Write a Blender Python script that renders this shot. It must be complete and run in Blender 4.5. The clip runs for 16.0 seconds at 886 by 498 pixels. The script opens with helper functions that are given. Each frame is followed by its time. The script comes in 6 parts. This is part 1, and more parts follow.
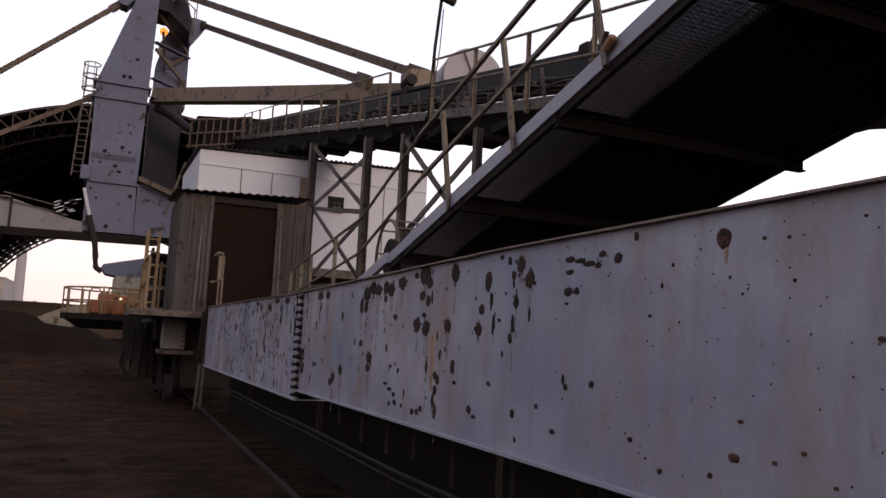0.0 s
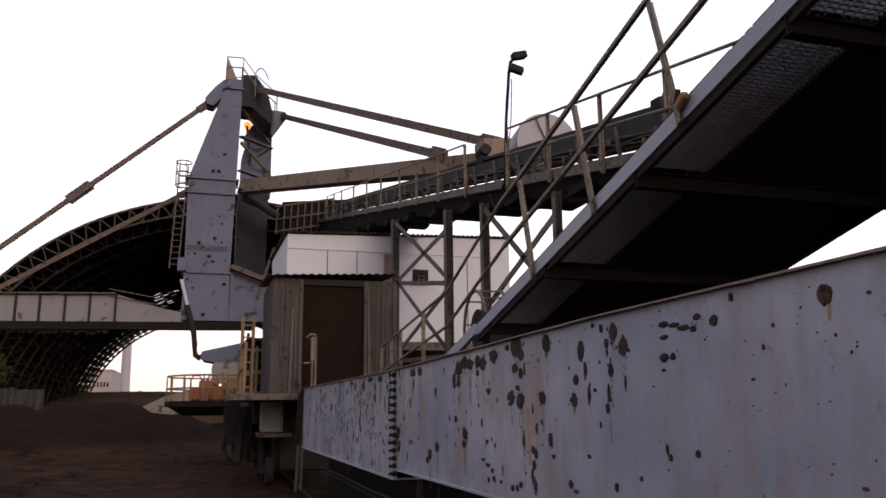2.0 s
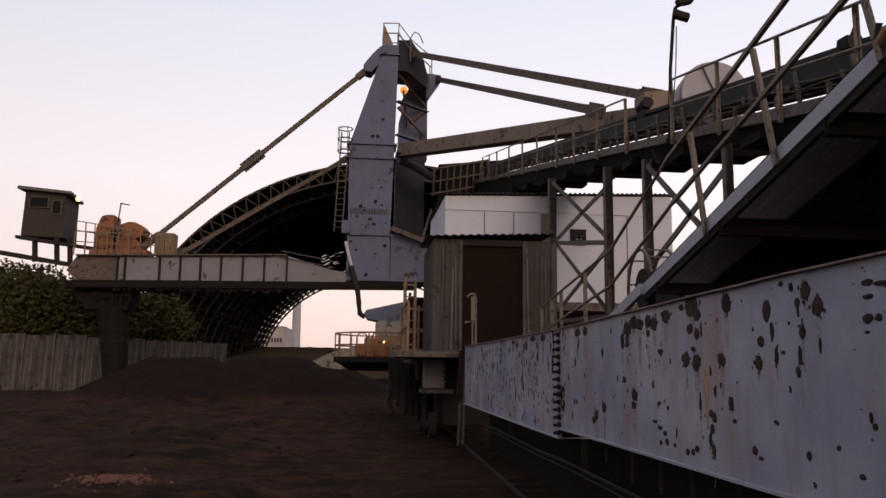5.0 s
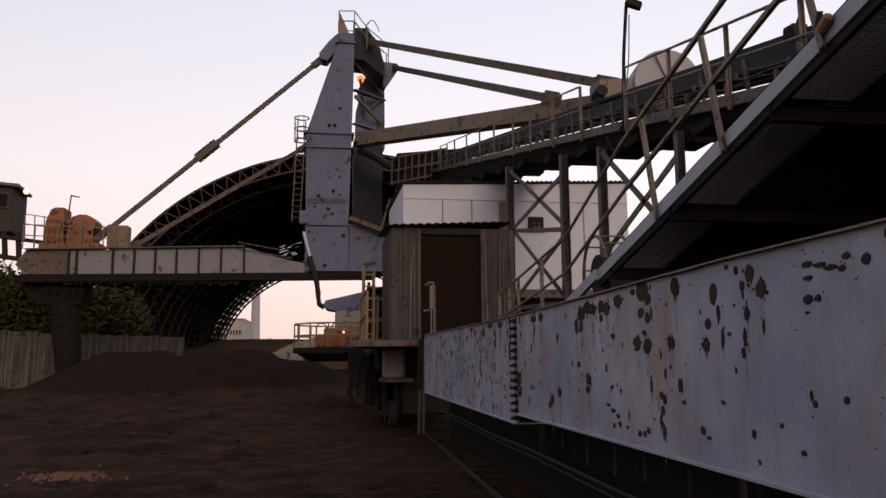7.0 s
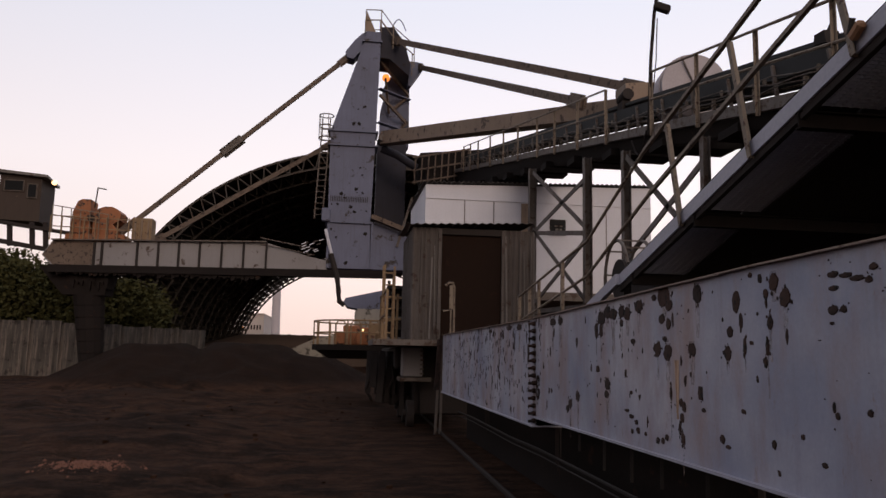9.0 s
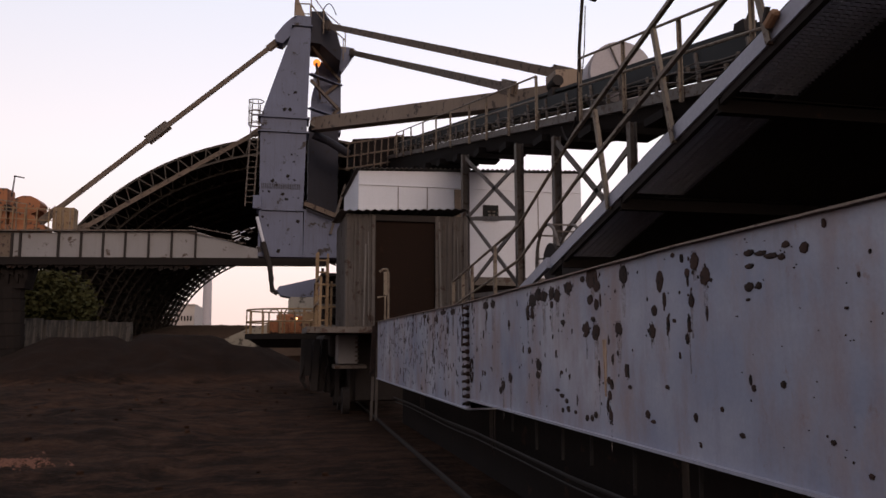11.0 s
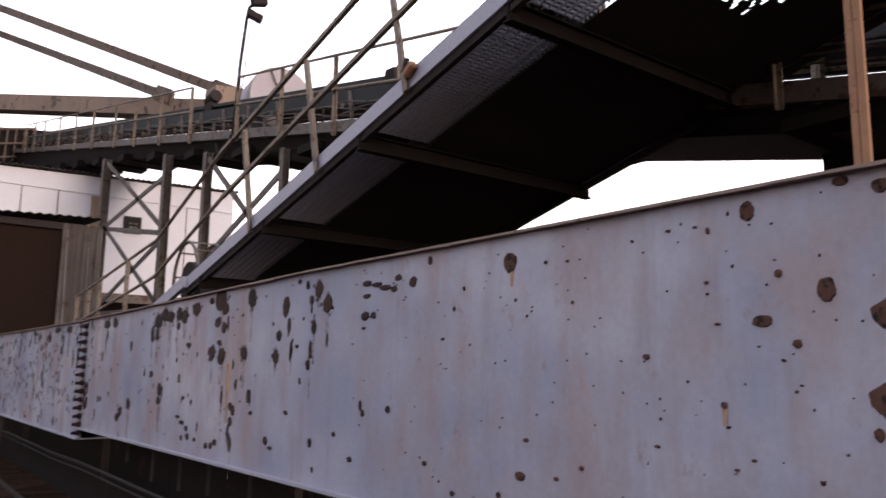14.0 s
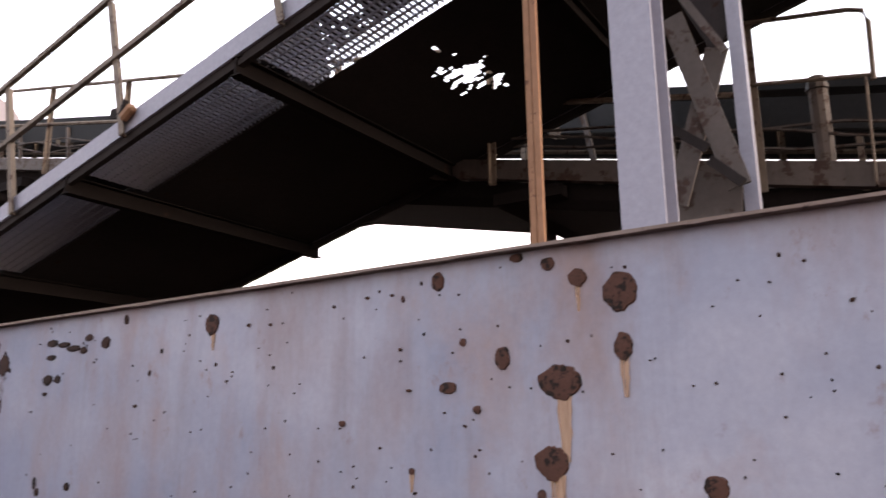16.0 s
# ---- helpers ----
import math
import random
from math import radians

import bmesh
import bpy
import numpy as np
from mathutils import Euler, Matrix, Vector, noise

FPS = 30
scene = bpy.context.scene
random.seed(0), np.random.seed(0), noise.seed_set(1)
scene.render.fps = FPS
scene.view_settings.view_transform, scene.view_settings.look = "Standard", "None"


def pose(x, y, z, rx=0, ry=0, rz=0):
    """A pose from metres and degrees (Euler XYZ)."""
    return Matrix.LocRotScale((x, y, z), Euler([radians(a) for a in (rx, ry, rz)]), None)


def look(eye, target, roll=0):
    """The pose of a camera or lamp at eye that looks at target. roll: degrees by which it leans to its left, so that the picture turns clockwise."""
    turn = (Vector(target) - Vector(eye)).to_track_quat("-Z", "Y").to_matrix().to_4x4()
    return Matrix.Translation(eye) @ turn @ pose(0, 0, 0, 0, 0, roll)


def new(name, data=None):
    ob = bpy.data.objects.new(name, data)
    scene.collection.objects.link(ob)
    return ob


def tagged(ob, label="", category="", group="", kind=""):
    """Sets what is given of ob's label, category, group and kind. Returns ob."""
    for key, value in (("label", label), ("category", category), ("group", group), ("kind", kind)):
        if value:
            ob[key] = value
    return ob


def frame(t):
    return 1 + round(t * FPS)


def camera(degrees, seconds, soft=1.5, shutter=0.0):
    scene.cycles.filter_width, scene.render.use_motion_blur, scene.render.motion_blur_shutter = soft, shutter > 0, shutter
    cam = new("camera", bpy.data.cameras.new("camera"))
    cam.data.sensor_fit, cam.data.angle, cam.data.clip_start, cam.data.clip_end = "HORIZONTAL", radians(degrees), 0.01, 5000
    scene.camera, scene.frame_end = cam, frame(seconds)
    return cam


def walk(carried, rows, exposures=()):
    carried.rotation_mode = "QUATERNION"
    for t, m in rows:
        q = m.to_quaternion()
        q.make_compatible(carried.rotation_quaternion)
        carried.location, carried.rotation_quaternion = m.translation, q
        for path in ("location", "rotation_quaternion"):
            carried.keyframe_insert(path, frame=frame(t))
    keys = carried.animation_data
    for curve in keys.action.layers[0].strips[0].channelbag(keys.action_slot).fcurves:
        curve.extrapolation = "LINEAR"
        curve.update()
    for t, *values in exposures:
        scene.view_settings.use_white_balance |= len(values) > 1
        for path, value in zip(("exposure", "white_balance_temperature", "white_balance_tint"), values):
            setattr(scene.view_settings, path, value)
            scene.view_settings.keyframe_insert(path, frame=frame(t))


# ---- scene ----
cam = camera(59.6, 16.0, shutter=0.3)
PATH = [
    (0, (0.063, 0.153, 1.595), (0.867, 1.969, 1.832), 2.8),
    (0.5, (0.051, 0.136, 1.6), (0.825, 1.958, 1.884), 2.8),
    (1, (0.042, 0.122, 1.621), (0.759, 1.962, 1.938), 1.2),
    (1.5, (0.062, 0.14, 1.63), (0.723, 1.991, 1.998), 0.8),
    (2, (0.044, 0.126, 1.642), (0.633, 1.995, 2.043), -0.6),
    (2.5, (0.012, 0.125, 1.642), (0.474, 2.034, 2.021), -1.0),
    (3, (-0.019, 0.12, 1.64), (0.334, 2.058, 1.985), 0.0),
    (3.5, (-0.034, 0.147, 1.631), (0.2, 2.108, 1.946), 0.6),
    (6, (-0.01, 0.193, 1.631), (0.193, 2.16, 1.93), 0.8),
    (6.5, (0.014, 0.183, 1.629), (0.304, 2.14, 1.925), 0.1),
    (7, (0.011, 0.184, 1.626), (0.319, 2.141, 1.899), -0.4),
    (7.5, (0.015, 0.197, 1.628), (0.265, 2.164, 1.887), 0.0),
    (8, (-0.005, 0.185, 1.62), (0.217, 2.154, 1.886), 0.4),
    (8.5, (0.003, 0.187, 1.628), (0.235, 2.155, 1.904), 0.9),
    (11, (0.025, 0.17, 1.611), (0.447, 2.111, 1.852), -0.1),
    (11.5, (0.07, 0.198, 1.612), (0.562, 2.117, 1.886), -0.5),
    (12, (0.05, 0.169, 1.607), (0.658, 2.055, 1.878), 0.1),
    (12.5, (0.073, 0.157, 1.606), (0.874, 1.971, 1.862), 0.2),
    (13, (0.104, 0.16, 1.604), (1.094, 1.881, 1.846), -0.4),
    (13.5, (0.12, 0.161, 1.605), (1.191, 1.832, 1.855), -0.3),
    (14, (0.151, 0.16, 1.614), (1.361, 1.722, 1.922), 0.8),
    (14.5, (0.175, 0.153, 1.633), (1.555, 1.555, 1.992), 0.8),
    (15, (0.197, 0.138, 1.639), (1.65, 1.46, 2.015), 0.3),
    (15.5, (0.22, 0.12, 1.643), (1.738, 1.358, 2.05), -0.8),
    (16, (0.249, 0.092, 1.643), (1.884, 1.151, 2.095), -0.6),
]
EXPOSURES = [(0.0, 0.08, 7000, 14), (0.5, 0.50, 7000, 14), (1.5, 0.48, 7000, 14), (2.5, -0.08, 7150, 14), (3.5, -0.2, 7250, 14), (8.5, -0.2, 7250, 14), (11.0, -0.12, 7150, 14), (12.0, 0.08, 7150, 14), (13.0, 0.84, 7000, 14), (13.5, 1.02, 7000, 14), (14.5, 1.12, 7000, 14), (16.0, 1.55, 7200, 14)]
walk(cam, [(t, look(eye, target, roll)) for t, eye, target, roll in PATH], EXPOSURES)

# ---- world and light ----
world = bpy.data.worlds.new("dusk_sky")
scene.world = world
world.use_nodes = True
wn = world.node_tree.nodes
sky = wn.new("ShaderNodeTexSky")
sky.sky_type = "NISHITA"
sky.sun_disc = False
sky.sun_elevation = radians(18)
sky.sun_rotation = radians(172)
sky.air_density, sky.dust_density, sky.ozone_density = 1.0, 5.0, 2.0
# thin even cloud: pinkish towards the horizon, cooler overhead
w_co = wn.new("ShaderNodeTexCoord")
w_sep = wn.new("ShaderNodeSeparateXYZ")
w_ramp = wn.new("ShaderNodeValToRGB")
w_mix = wn.new("ShaderNodeMix")
w_mix.data_type = "RGBA"
w_mix.inputs["Factor"].default_value = 0.8
e = w_ramp.color_ramp.elements
e[0].position, e[0].color = 0.0, (7.4, 6.0, 5.8, 1)
e[1].position, e[1].color = 0.55, (5.2, 6.1, 7.7, 1)
e.new(0.22).color = (7.5, 7.1, 7.6, 1)
bg = wn["Background"]
bg.inputs["Strength"].default_value = 0.13
wl = world.node_tree.links
wl.new(w_co.outputs["Generated"], w_sep.inputs["Vector"])
wl.new(w_sep.outputs["Z"], w_ramp.inputs["Fac"])
wl.new(sky.outputs["Color"], w_mix.inputs["A"])
wl.new(w_ramp.outputs["Color"], w_mix.inputs["B"])
# the sky ahead is brighter than the sky behind
w_dir = wn.new("ShaderNodeMapRange")
w_dir.inputs["From Min"].default_value, w_dir.inputs["From Max"].default_value = -1, 1
w_dir.inputs["To Min"].default_value, w_dir.inputs["To Max"].default_value = 0.62, 1.42
w_mul = wn.new("ShaderNodeMix")
w_mul.data_type, w_mul.blend_type = "RGBA", "MULTIPLY"
w_mul.inputs["Factor"].default_value = 1.0
w_dot = wn.new("ShaderNodeVectorMath")
w_dot.operation = "DOT_PRODUCT"
w_dot.inputs[1].default_value = (0.55, 0.83, 0.0)
wl.new(w_co.outputs["Generated"], w_dot.inputs[0])
wl.new(w_dot.outputs["Value"], w_dir.inputs["Value"])
wl.new(w_mix.outputs["Result"], w_mul.inputs["A"])
wl.new(w_dir.outputs["Result"], w_mul.inputs["B"])
wl.new(w_mul.outputs["Result"], bg.inputs["Color"])
sun_data = bpy.data.lights.new("sun", "SUN")
sun_data.energy, sun_data.angle, sun_data.color = 1.1, radians(25), (1.0, 0.86, 0.78)
sun_ob = new("sun", sun_data)
sun_ob.matrix_world = look((3, -20, 6.5), (0, 0, 0))

# ---- materials ----
def node_mat(name, rough=0.7, metal=0.0):
    m = bpy.data.materials.new(name)
    m.use_nodes = True
    nt = m.node_tree
    b = nt.nodes["Principled BSDF"]
    b.inputs["Roughness"].default_value = rough
    b.inputs["Metallic"].default_value = metal
    return m, nt, b


def coords(nt, scale=(1, 1, 1)):
    tc = nt.nodes.new("ShaderNodeTexCoord")
    mp = nt.nodes.new("ShaderNodeMapping")
    mp.inputs["Scale"].default_value = scale
    nt.links.new(tc.outputs["Object"], mp.inputs["Vector"])
    return mp.outputs["Vector"]


def noise_tex(nt, vec, scale, detail=5, rough=0.6):
    n = nt.nodes.new("ShaderNodeTexNoise")
    n.inputs["Scale"].default_value = scale
    n.inputs["Detail"].default_value = detail
    n.inputs["Roughness"].default_value = rough
    nt.links.new(vec, n.inputs["Vector"])
    return n.outputs["Fac"]


def ramp(nt, fac, stops):
    r = nt.nodes.new("ShaderNodeValToRGB")
    e = r.color_ramp.elements
    while len(e) < len(stops):
        e.new(0.5)
    for el, (p, c) in zip(e, stops):
        el.position, el.color = p, (*c, 1) if len(c) == 3 else c
    nt.links.new(fac, r.inputs["Fac"])
    return r.outputs["Color"]


def mix(nt, fac, a, b, kind="MIX"):
    n = nt.nodes.new("ShaderNodeMix")
    n.data_type, n.blend_type = "RGBA", kind
    for sock, v in ((n.inputs["Factor"], fac), (n.inputs["A"], a), (n.inputs["B"], b)):
        if isinstance(v, (int, float)):
            sock.default_value = v
        elif isinstance(v, tuple):
            sock.default_value = (*v, 1)
        else:
            nt.links.new(v, sock)
    return n.outputs["Result"]


def bump(nt, b, height, strength=0.3, dist=0.01):
    n = nt.nodes.new("ShaderNodeBump")
    n.inputs["Strength"].default_value, n.inputs["Distance"].default_value = strength, dist
    nt.links.new(height, n.inputs["Height"])
    nt.links.new(n.outputs["Normal"], b.inputs["Normal"])


def weathered(name, base, dark, rust, amount, scale=3.0, rough=0.6, streak=True, metal=0.0, fine=30.0, gloss=0.3):
    """Paint or metal with large tone drift, fine grain, rust islands and vertical runs."""
    m, nt, b = node_mat(name, rough, metal)
    b.inputs["Specular IOR Level"].default_value = gloss
    v = coords(nt)
    tone = mix(nt, noise_tex(nt, v, scale * 0.5), base, dark)
    grain = noise_tex(nt, v, fine, 3)
    tone = mix(nt, 0.25, tone, ramp(nt, grain, ((0.3, (0.35, 0.35, 0.35)), (0.7, (0.95, 0.95, 0.95)))), "MULTIPLY")
    if streak:
        run = noise_tex(nt, coords(nt, (9, 9, 0.6)), 1.2, 4)
        tone = mix(nt, ramp(nt, run, ((0.5, (0, 0, 0)), (0.75, (0.5, 0.5, 0.5)))), tone, dark)
    isl = noise_tex(nt, v, scale * 2.2, 8, 0.7)
    lo = 0.75 - amount * 0.4
    mask = ramp(nt, isl, ((lo, (0, 0, 0)), (lo + 0.05, (1, 1, 1))))
    rusty = mix(nt, grain, rust, tuple(c * 0.45 for c in rust))
    col = mix(nt, mask, tone, rusty)
    nt.links.new(col, b.inputs["Base Color"])
    bump(nt, b, mix(nt, 0.5, isl, grain), 0.35, 0.006)
    return m


RUST = (0.13, 0.055, 0.035)
M = {}
def girder_mat():
    """Lilac paint with cloudy blue and brown drift, rain streaks, chalky haze and faint rust bleed."""
    m, nt, b = node_mat("lilac_paint", 0.5)
    v = coords(nt)
    c1 = noise_tex(nt, coords(nt, (1, 0.9, 1.1)), 1.1, 5, 0.55)
    c2 = noise_tex(nt, coords(nt, (1, 1.0, 0.35)), 3.2, 6, 0.6)
    run = noise_tex(nt, coords(nt, (1, 5, 0.35)), 1.3, 7, 0.7)
    fine = noise_tex(nt, v, 45, 4, 0.7)
    spot = noise_tex(nt, coords(nt, (1, 1.2, 0.8)), 8.0, 8, 0.75)
    col = mix(nt, ramp(nt, c1, ((0.32, (0, 0, 0)), (0.68, (1, 1, 1)))), (0.185, 0.205, 0.295), (0.385, 0.378, 0.44))
    col = mix(nt, ramp(nt, c2, ((0.45, (0, 0, 0)), (0.68, (0.9, 0.9, 0.9)))), col, (0.245, 0.18, 0.185))
    col = mix(nt, ramp(nt, run, ((0.54, (0, 0, 0)), (0.8, (0.6, 0.6, 0.6)))), col, (0.185, 0.165, 0.19))
    col = mix(nt, ramp(nt, run, ((0.2, (0.35, 0.35, 0.35)), (0.4, (0, 0, 0)))), col, (0.42, 0.40, 0.42))
    col = mix(nt, ramp(nt, spot, ((0.60, (0, 0, 0)), (0.72, (0.75, 0.75, 0.75)))), col, (0.19, 0.115, 0.10))
    bloom = noise_tex(nt, coords(nt, (1, 1.1, 0.7)), 2.1, 7, 0.7)
    col = mix(nt, ramp(nt, bloom, ((0.52, (0, 0, 0)), (0.72, (0.6, 0.6, 0.6)))), col, (0.30, 0.20, 0.175))
    col = mix(nt, 0.3, col, ramp(nt, fine, ((0.3, (0.6, 0.6, 0.6)), (0.7, (1, 1, 1)))), "MULTIPLY")
    nt.links.new(col, b.inputs["Base Color"])
    nt.links.new(ramp(nt, c2, ((0.3, (0.38, 0.38, 0.38)), (0.7, (0.62, 0.62, 0.62)))), b.inputs["Roughness"])
    bump(nt, b, mix(nt, 0.6, c1, spot), 0.25, 0.012)
    return m


M["girder"] = girder_mat()
M["column"] = weathered("column_paint", (0.36, 0.35, 0.42), (0.27, 0.265, 0.31), RUST, 0.05, 1.6, 0.5)
M["mast"] = weathered("blue_grey_paint", (0.135, 0.150, 0.240), (0.066, 0.064, 0.09), (0.035, 0.024, 0.024), 0.43, 0.7, 0.6)
M["tie"] = weathered("brown_tie_paint", (0.165, 0.115, 0.088), (0.07, 0.05, 0.04), (0.04, 0.024, 0.02), 0.5, 2.4, 0.75)
# darker copy of the mast blue, with the shade of recessed parts in the colour
M["recess"] = weathered("shaded_blue_steel", (0.036, 0.034, 0.05), (0.018, 0.016, 0.02), (0.03, 0.02, 0.018), 0.4, 1.2, 0.8)
M["shelter"] = weathered("sooty_corrugated_sheet", (0.135, 0.115, 0.108), (0.03, 0.022, 0.02), (0.055, 0.032, 0.025), 0.45, 1.6, 0.75)
M["rail"] = weathered("cream_rail_paint", (0.26, 0.205, 0.16), (0.11, 0.08, 0.06), (0.075, 0.037, 0.026), 0.5, 6.0, 0.7)
M["steel"] = weathered("grey_steel", (0.15, 0.122, 0.108), (0.06, 0.047, 0.042), (0.07, 0.037, 0.026), 0.55, 3.0, 0.7)
M["tan"] = weathered("tan_paint", (0.30, 0.215, 0.16), (0.13, 0.09, 0.068), (0.07, 0.045, 0.036), 0.45, 1.2, 0.7)
# dark steel tone for the incline's pan, the bogie and other dark parts
M["dark"] = weathered("dark_steel", (0.042, 0.034, 0.032), (0.024, 0.020, 0.020), (0.04, 0.022, 0.016), 0.3, 3.0, 0.9, gloss=0.08)
# near-black steel; besides soot it carries the shade of undersides in its colour
M["soot_shade"] = weathered("soot_and_shade_steel", (0.022, 0.017, 0.016), (0.012, 0.010, 0.010), (0.045, 0.026, 0.020), 0.35, 1.5, 0.9, gloss=0.06)
# dim pipe steel whose paler flecks put small glints into the colour
M["pipe"] = weathered("glinting_pipe", (0.026, 0.022, 0.021), (0.013, 0.011, 0.011), (0.07, 0.06, 0.052), 0.35, 9.0, 0.8, False)
M["oldrail"] = weathered("brown_rail_steel", (0.026, 0.014, 0.010), (0.014, 0.009, 0.0075), (0.05, 0.026, 0.018), 0.4, 4.0, 0.8, False)
M["rust"] = weathered("rust", (0.060, 0.029, 0.022), (0.032, 0.017, 0.014), (0.013, 0.009, 0.008), 0.55, 8.0, 0.9, False, fine=90)
M["flake"] = weathered("thick_rust", (0.105, 0.045, 0.031), (0.055, 0.027, 0.021), (0.02, 0.012, 0.01), 0.6, 14.0, 0.9, False, fine=90)
nt = M["rust"].node_tree
b_node = nt.nodes["Principled BSDF"]
info = nt.nodes.new("ShaderNodeObjectInfo")
old = b_node.inputs["Base Color"].links[0].from_socket
nt.links.new(mix(nt, 0.75, old, ramp(nt, info.outputs["Random"], ((0.0, (0.35, 0.36, 0.4)), (1.0, (1.0, 0.95, 0.92)))), "MULTIPLY"), b_node.inputs["Base Color"])
def drip_mat():
    """A thin rust wash that lets the paint show through."""
    m, nt, b = node_mat("rust_run", 0.7)
    n = noise_tex(nt, coords(nt, (1, 30, 2)), 2.0, 5)
    nt.links.new(mix(nt, n, (0.46, 0.24, 0.12), (0.42, 0.31, 0.24)), b.inputs["Base Color"])
    nt.links.new(ramp(nt, n, ((0.3, (0.25, 0.25, 0.25)), (0.65, (0.9, 0.9, 0.9)))), b.inputs["Alpha"])
    return m


def bleed_mat():
    """Thin brown rust stain that fades out in patches over the paint."""
    m, nt, b = node_mat("rust_bleed", 0.7)
    n = noise_tex(nt, coords(nt, (1, 4, 1.6)), 9.0, 7, 0.75)
    nt.links.new(mix(nt, n, (0.30, 0.20, 0.165), (0.36, 0.29, 0.27)), b.inputs["Base Color"])
    nt.links.new(ramp(nt, n, ((0.42, (0, 0, 0)), (0.8, (0.6, 0.6, 0.6)))), b.inputs["Alpha"])
    return m


M["drip"] = drip_mat()
M["bleed"] = bleed_mat()
M["rustrod"] = weathered("rusty_rod", (0.34, 0.19, 0.11), (0.20, 0.09, 0.05), RUST, 0.4, 6.0, 0.8)
M["flange"] = weathered("flange_edge", (0.17, 0.11, 0.085), (0.24, 0.19, 0.17), (0.07, 0.04, 0.03), 0.4, 5.0, 0.8)
M["spill"] = weathered("pale_spill", (0.19, 0.088, 0.062), (0.10, 0.047, 0.033), (0.025, 0.014, 0.011), 0.5, 5.0, 0.95, False, gloss=0.1)
# sandy dirt tinted pinkish brown, distance haze being mixed into the colour
M["paledirt"] = weathered("hazy_pale_dirt", (0.15, 0.105, 0.09), (0.10, 0.072, 0.062), (0.06, 0.047, 0.043), 0.4, 0.3, 0.95, False)
M["white"] = weathered("white_sheet", (0.60, 0.595, 0.66), (0.44, 0.43, 0.48), (0.20, 0.13, 0.09), 0.10, 0.8, 0.5)
M["corr"] = weathered("weathered_sheet", (0.20, 0.18, 0.175), (0.075, 0.062, 0.055), (0.07, 0.04, 0.03), 0.4, 1.5, 0.7)
M["boompaint"] = weathered("pale_boom_paint", (0.25, 0.235, 0.25), (0.155, 0.14, 0.14), (0.075, 0.047, 0.037), 0.4, 0.8, 0.6)
M["cabin"] = weathered("cabin_paint", (0.060, 0.038, 0.029), (0.026, 0.018, 0.015), (0.16, 0.11, 0.08), 0.36, 0.8, 0.7)
M["door"] = weathered("brown_door_sheet", (0.022, 0.0125, 0.0095), (0.014, 0.009, 0.0075), (0.034, 0.018, 0.013), 0.35, 1.2, 0.9, gloss=0.03)
M["orange"] = weathered("orange_paint", (0.36, 0.125, 0.045), (0.17, 0.06, 0.03), (0.045, 0.028, 0.022), 0.5, 1.5, 0.6)
M["yellow"] = weathered("dull_yellow_paint", (0.27, 0.175, 0.095), (0.15, 0.095, 0.06), RUST, 0.45, 4.0, 0.7)
M["belt"] = weathered("belt_rubber", (0.03, 0.03, 0.032), (0.02, 0.02, 0.02), (0.05, 0.045, 0.04), 0.3, 3.0, 0.85)
M["concrete"] = weathered("stained_concrete", (0.36, 0.33, 0.30), (0.20, 0.18, 0.16), (0.09, 0.08, 0.07), 0.5, 0.6, 0.9)
M["far"] = weathered("far_plaster", (0.55, 0.47, 0.43), (0.45, 0.38, 0.35), (0.35, 0.27, 0.24), 0.3, 0.1, 0.9)
M["chimney"] = weathered("chimney_concrete", (0.42, 0.38, 0.40), (0.36, 0.32, 0.34), (0.30, 0.26, 0.27), 0.3, 0.05, 0.9)
M["shed"] = weathered("shed_sheet", (0.05, 0.042, 0.038), (0.03, 0.026, 0.024), (0.07, 0.042, 0.03), 0.35, 0.15, 0.85)
M["lattice"] = weathered("lattice_steel", (0.06, 0.046, 0.038), (0.03, 0.024, 0.021), (0.06, 0.035, 0.025), 0.45, 0.5, 0.8)
M["fence"] = weathered("stained_fence", (0.105, 0.09, 0.08), (0.02, 0.017, 0.015), (0.028, 0.022, 0.02), 0.5, 1.3, 0.9)
nt = M["fence"].node_tree
b_node = nt.nodes["Principled BSDF"]
old = b_node.inputs["Base Color"].links[0].from_socket
streaks = noise_tex(nt, coords(nt, (7, 7, 0.35)), 1.0, 8, 0.75)
old = mix(nt, ramp(nt, streaks, ((0.50, (0, 0, 0)), (0.62, (0.9, 0.9, 0.9)))), old, (0.15, 0.118, 0.10))
nt.links.new(mix(nt, ramp(nt, streaks, ((0.34, (1, 1, 1)), (0.44, (0, 0, 0)))), old, (0.012, 0.010, 0.009)), b_node.inputs["Base Color"])
M["bark"] = weathered("bark", (0.10, 0.075, 0.055), (0.06, 0.045, 0.035), (0.04, 0.03, 0.025), 0.4, 2.0, 0.95)


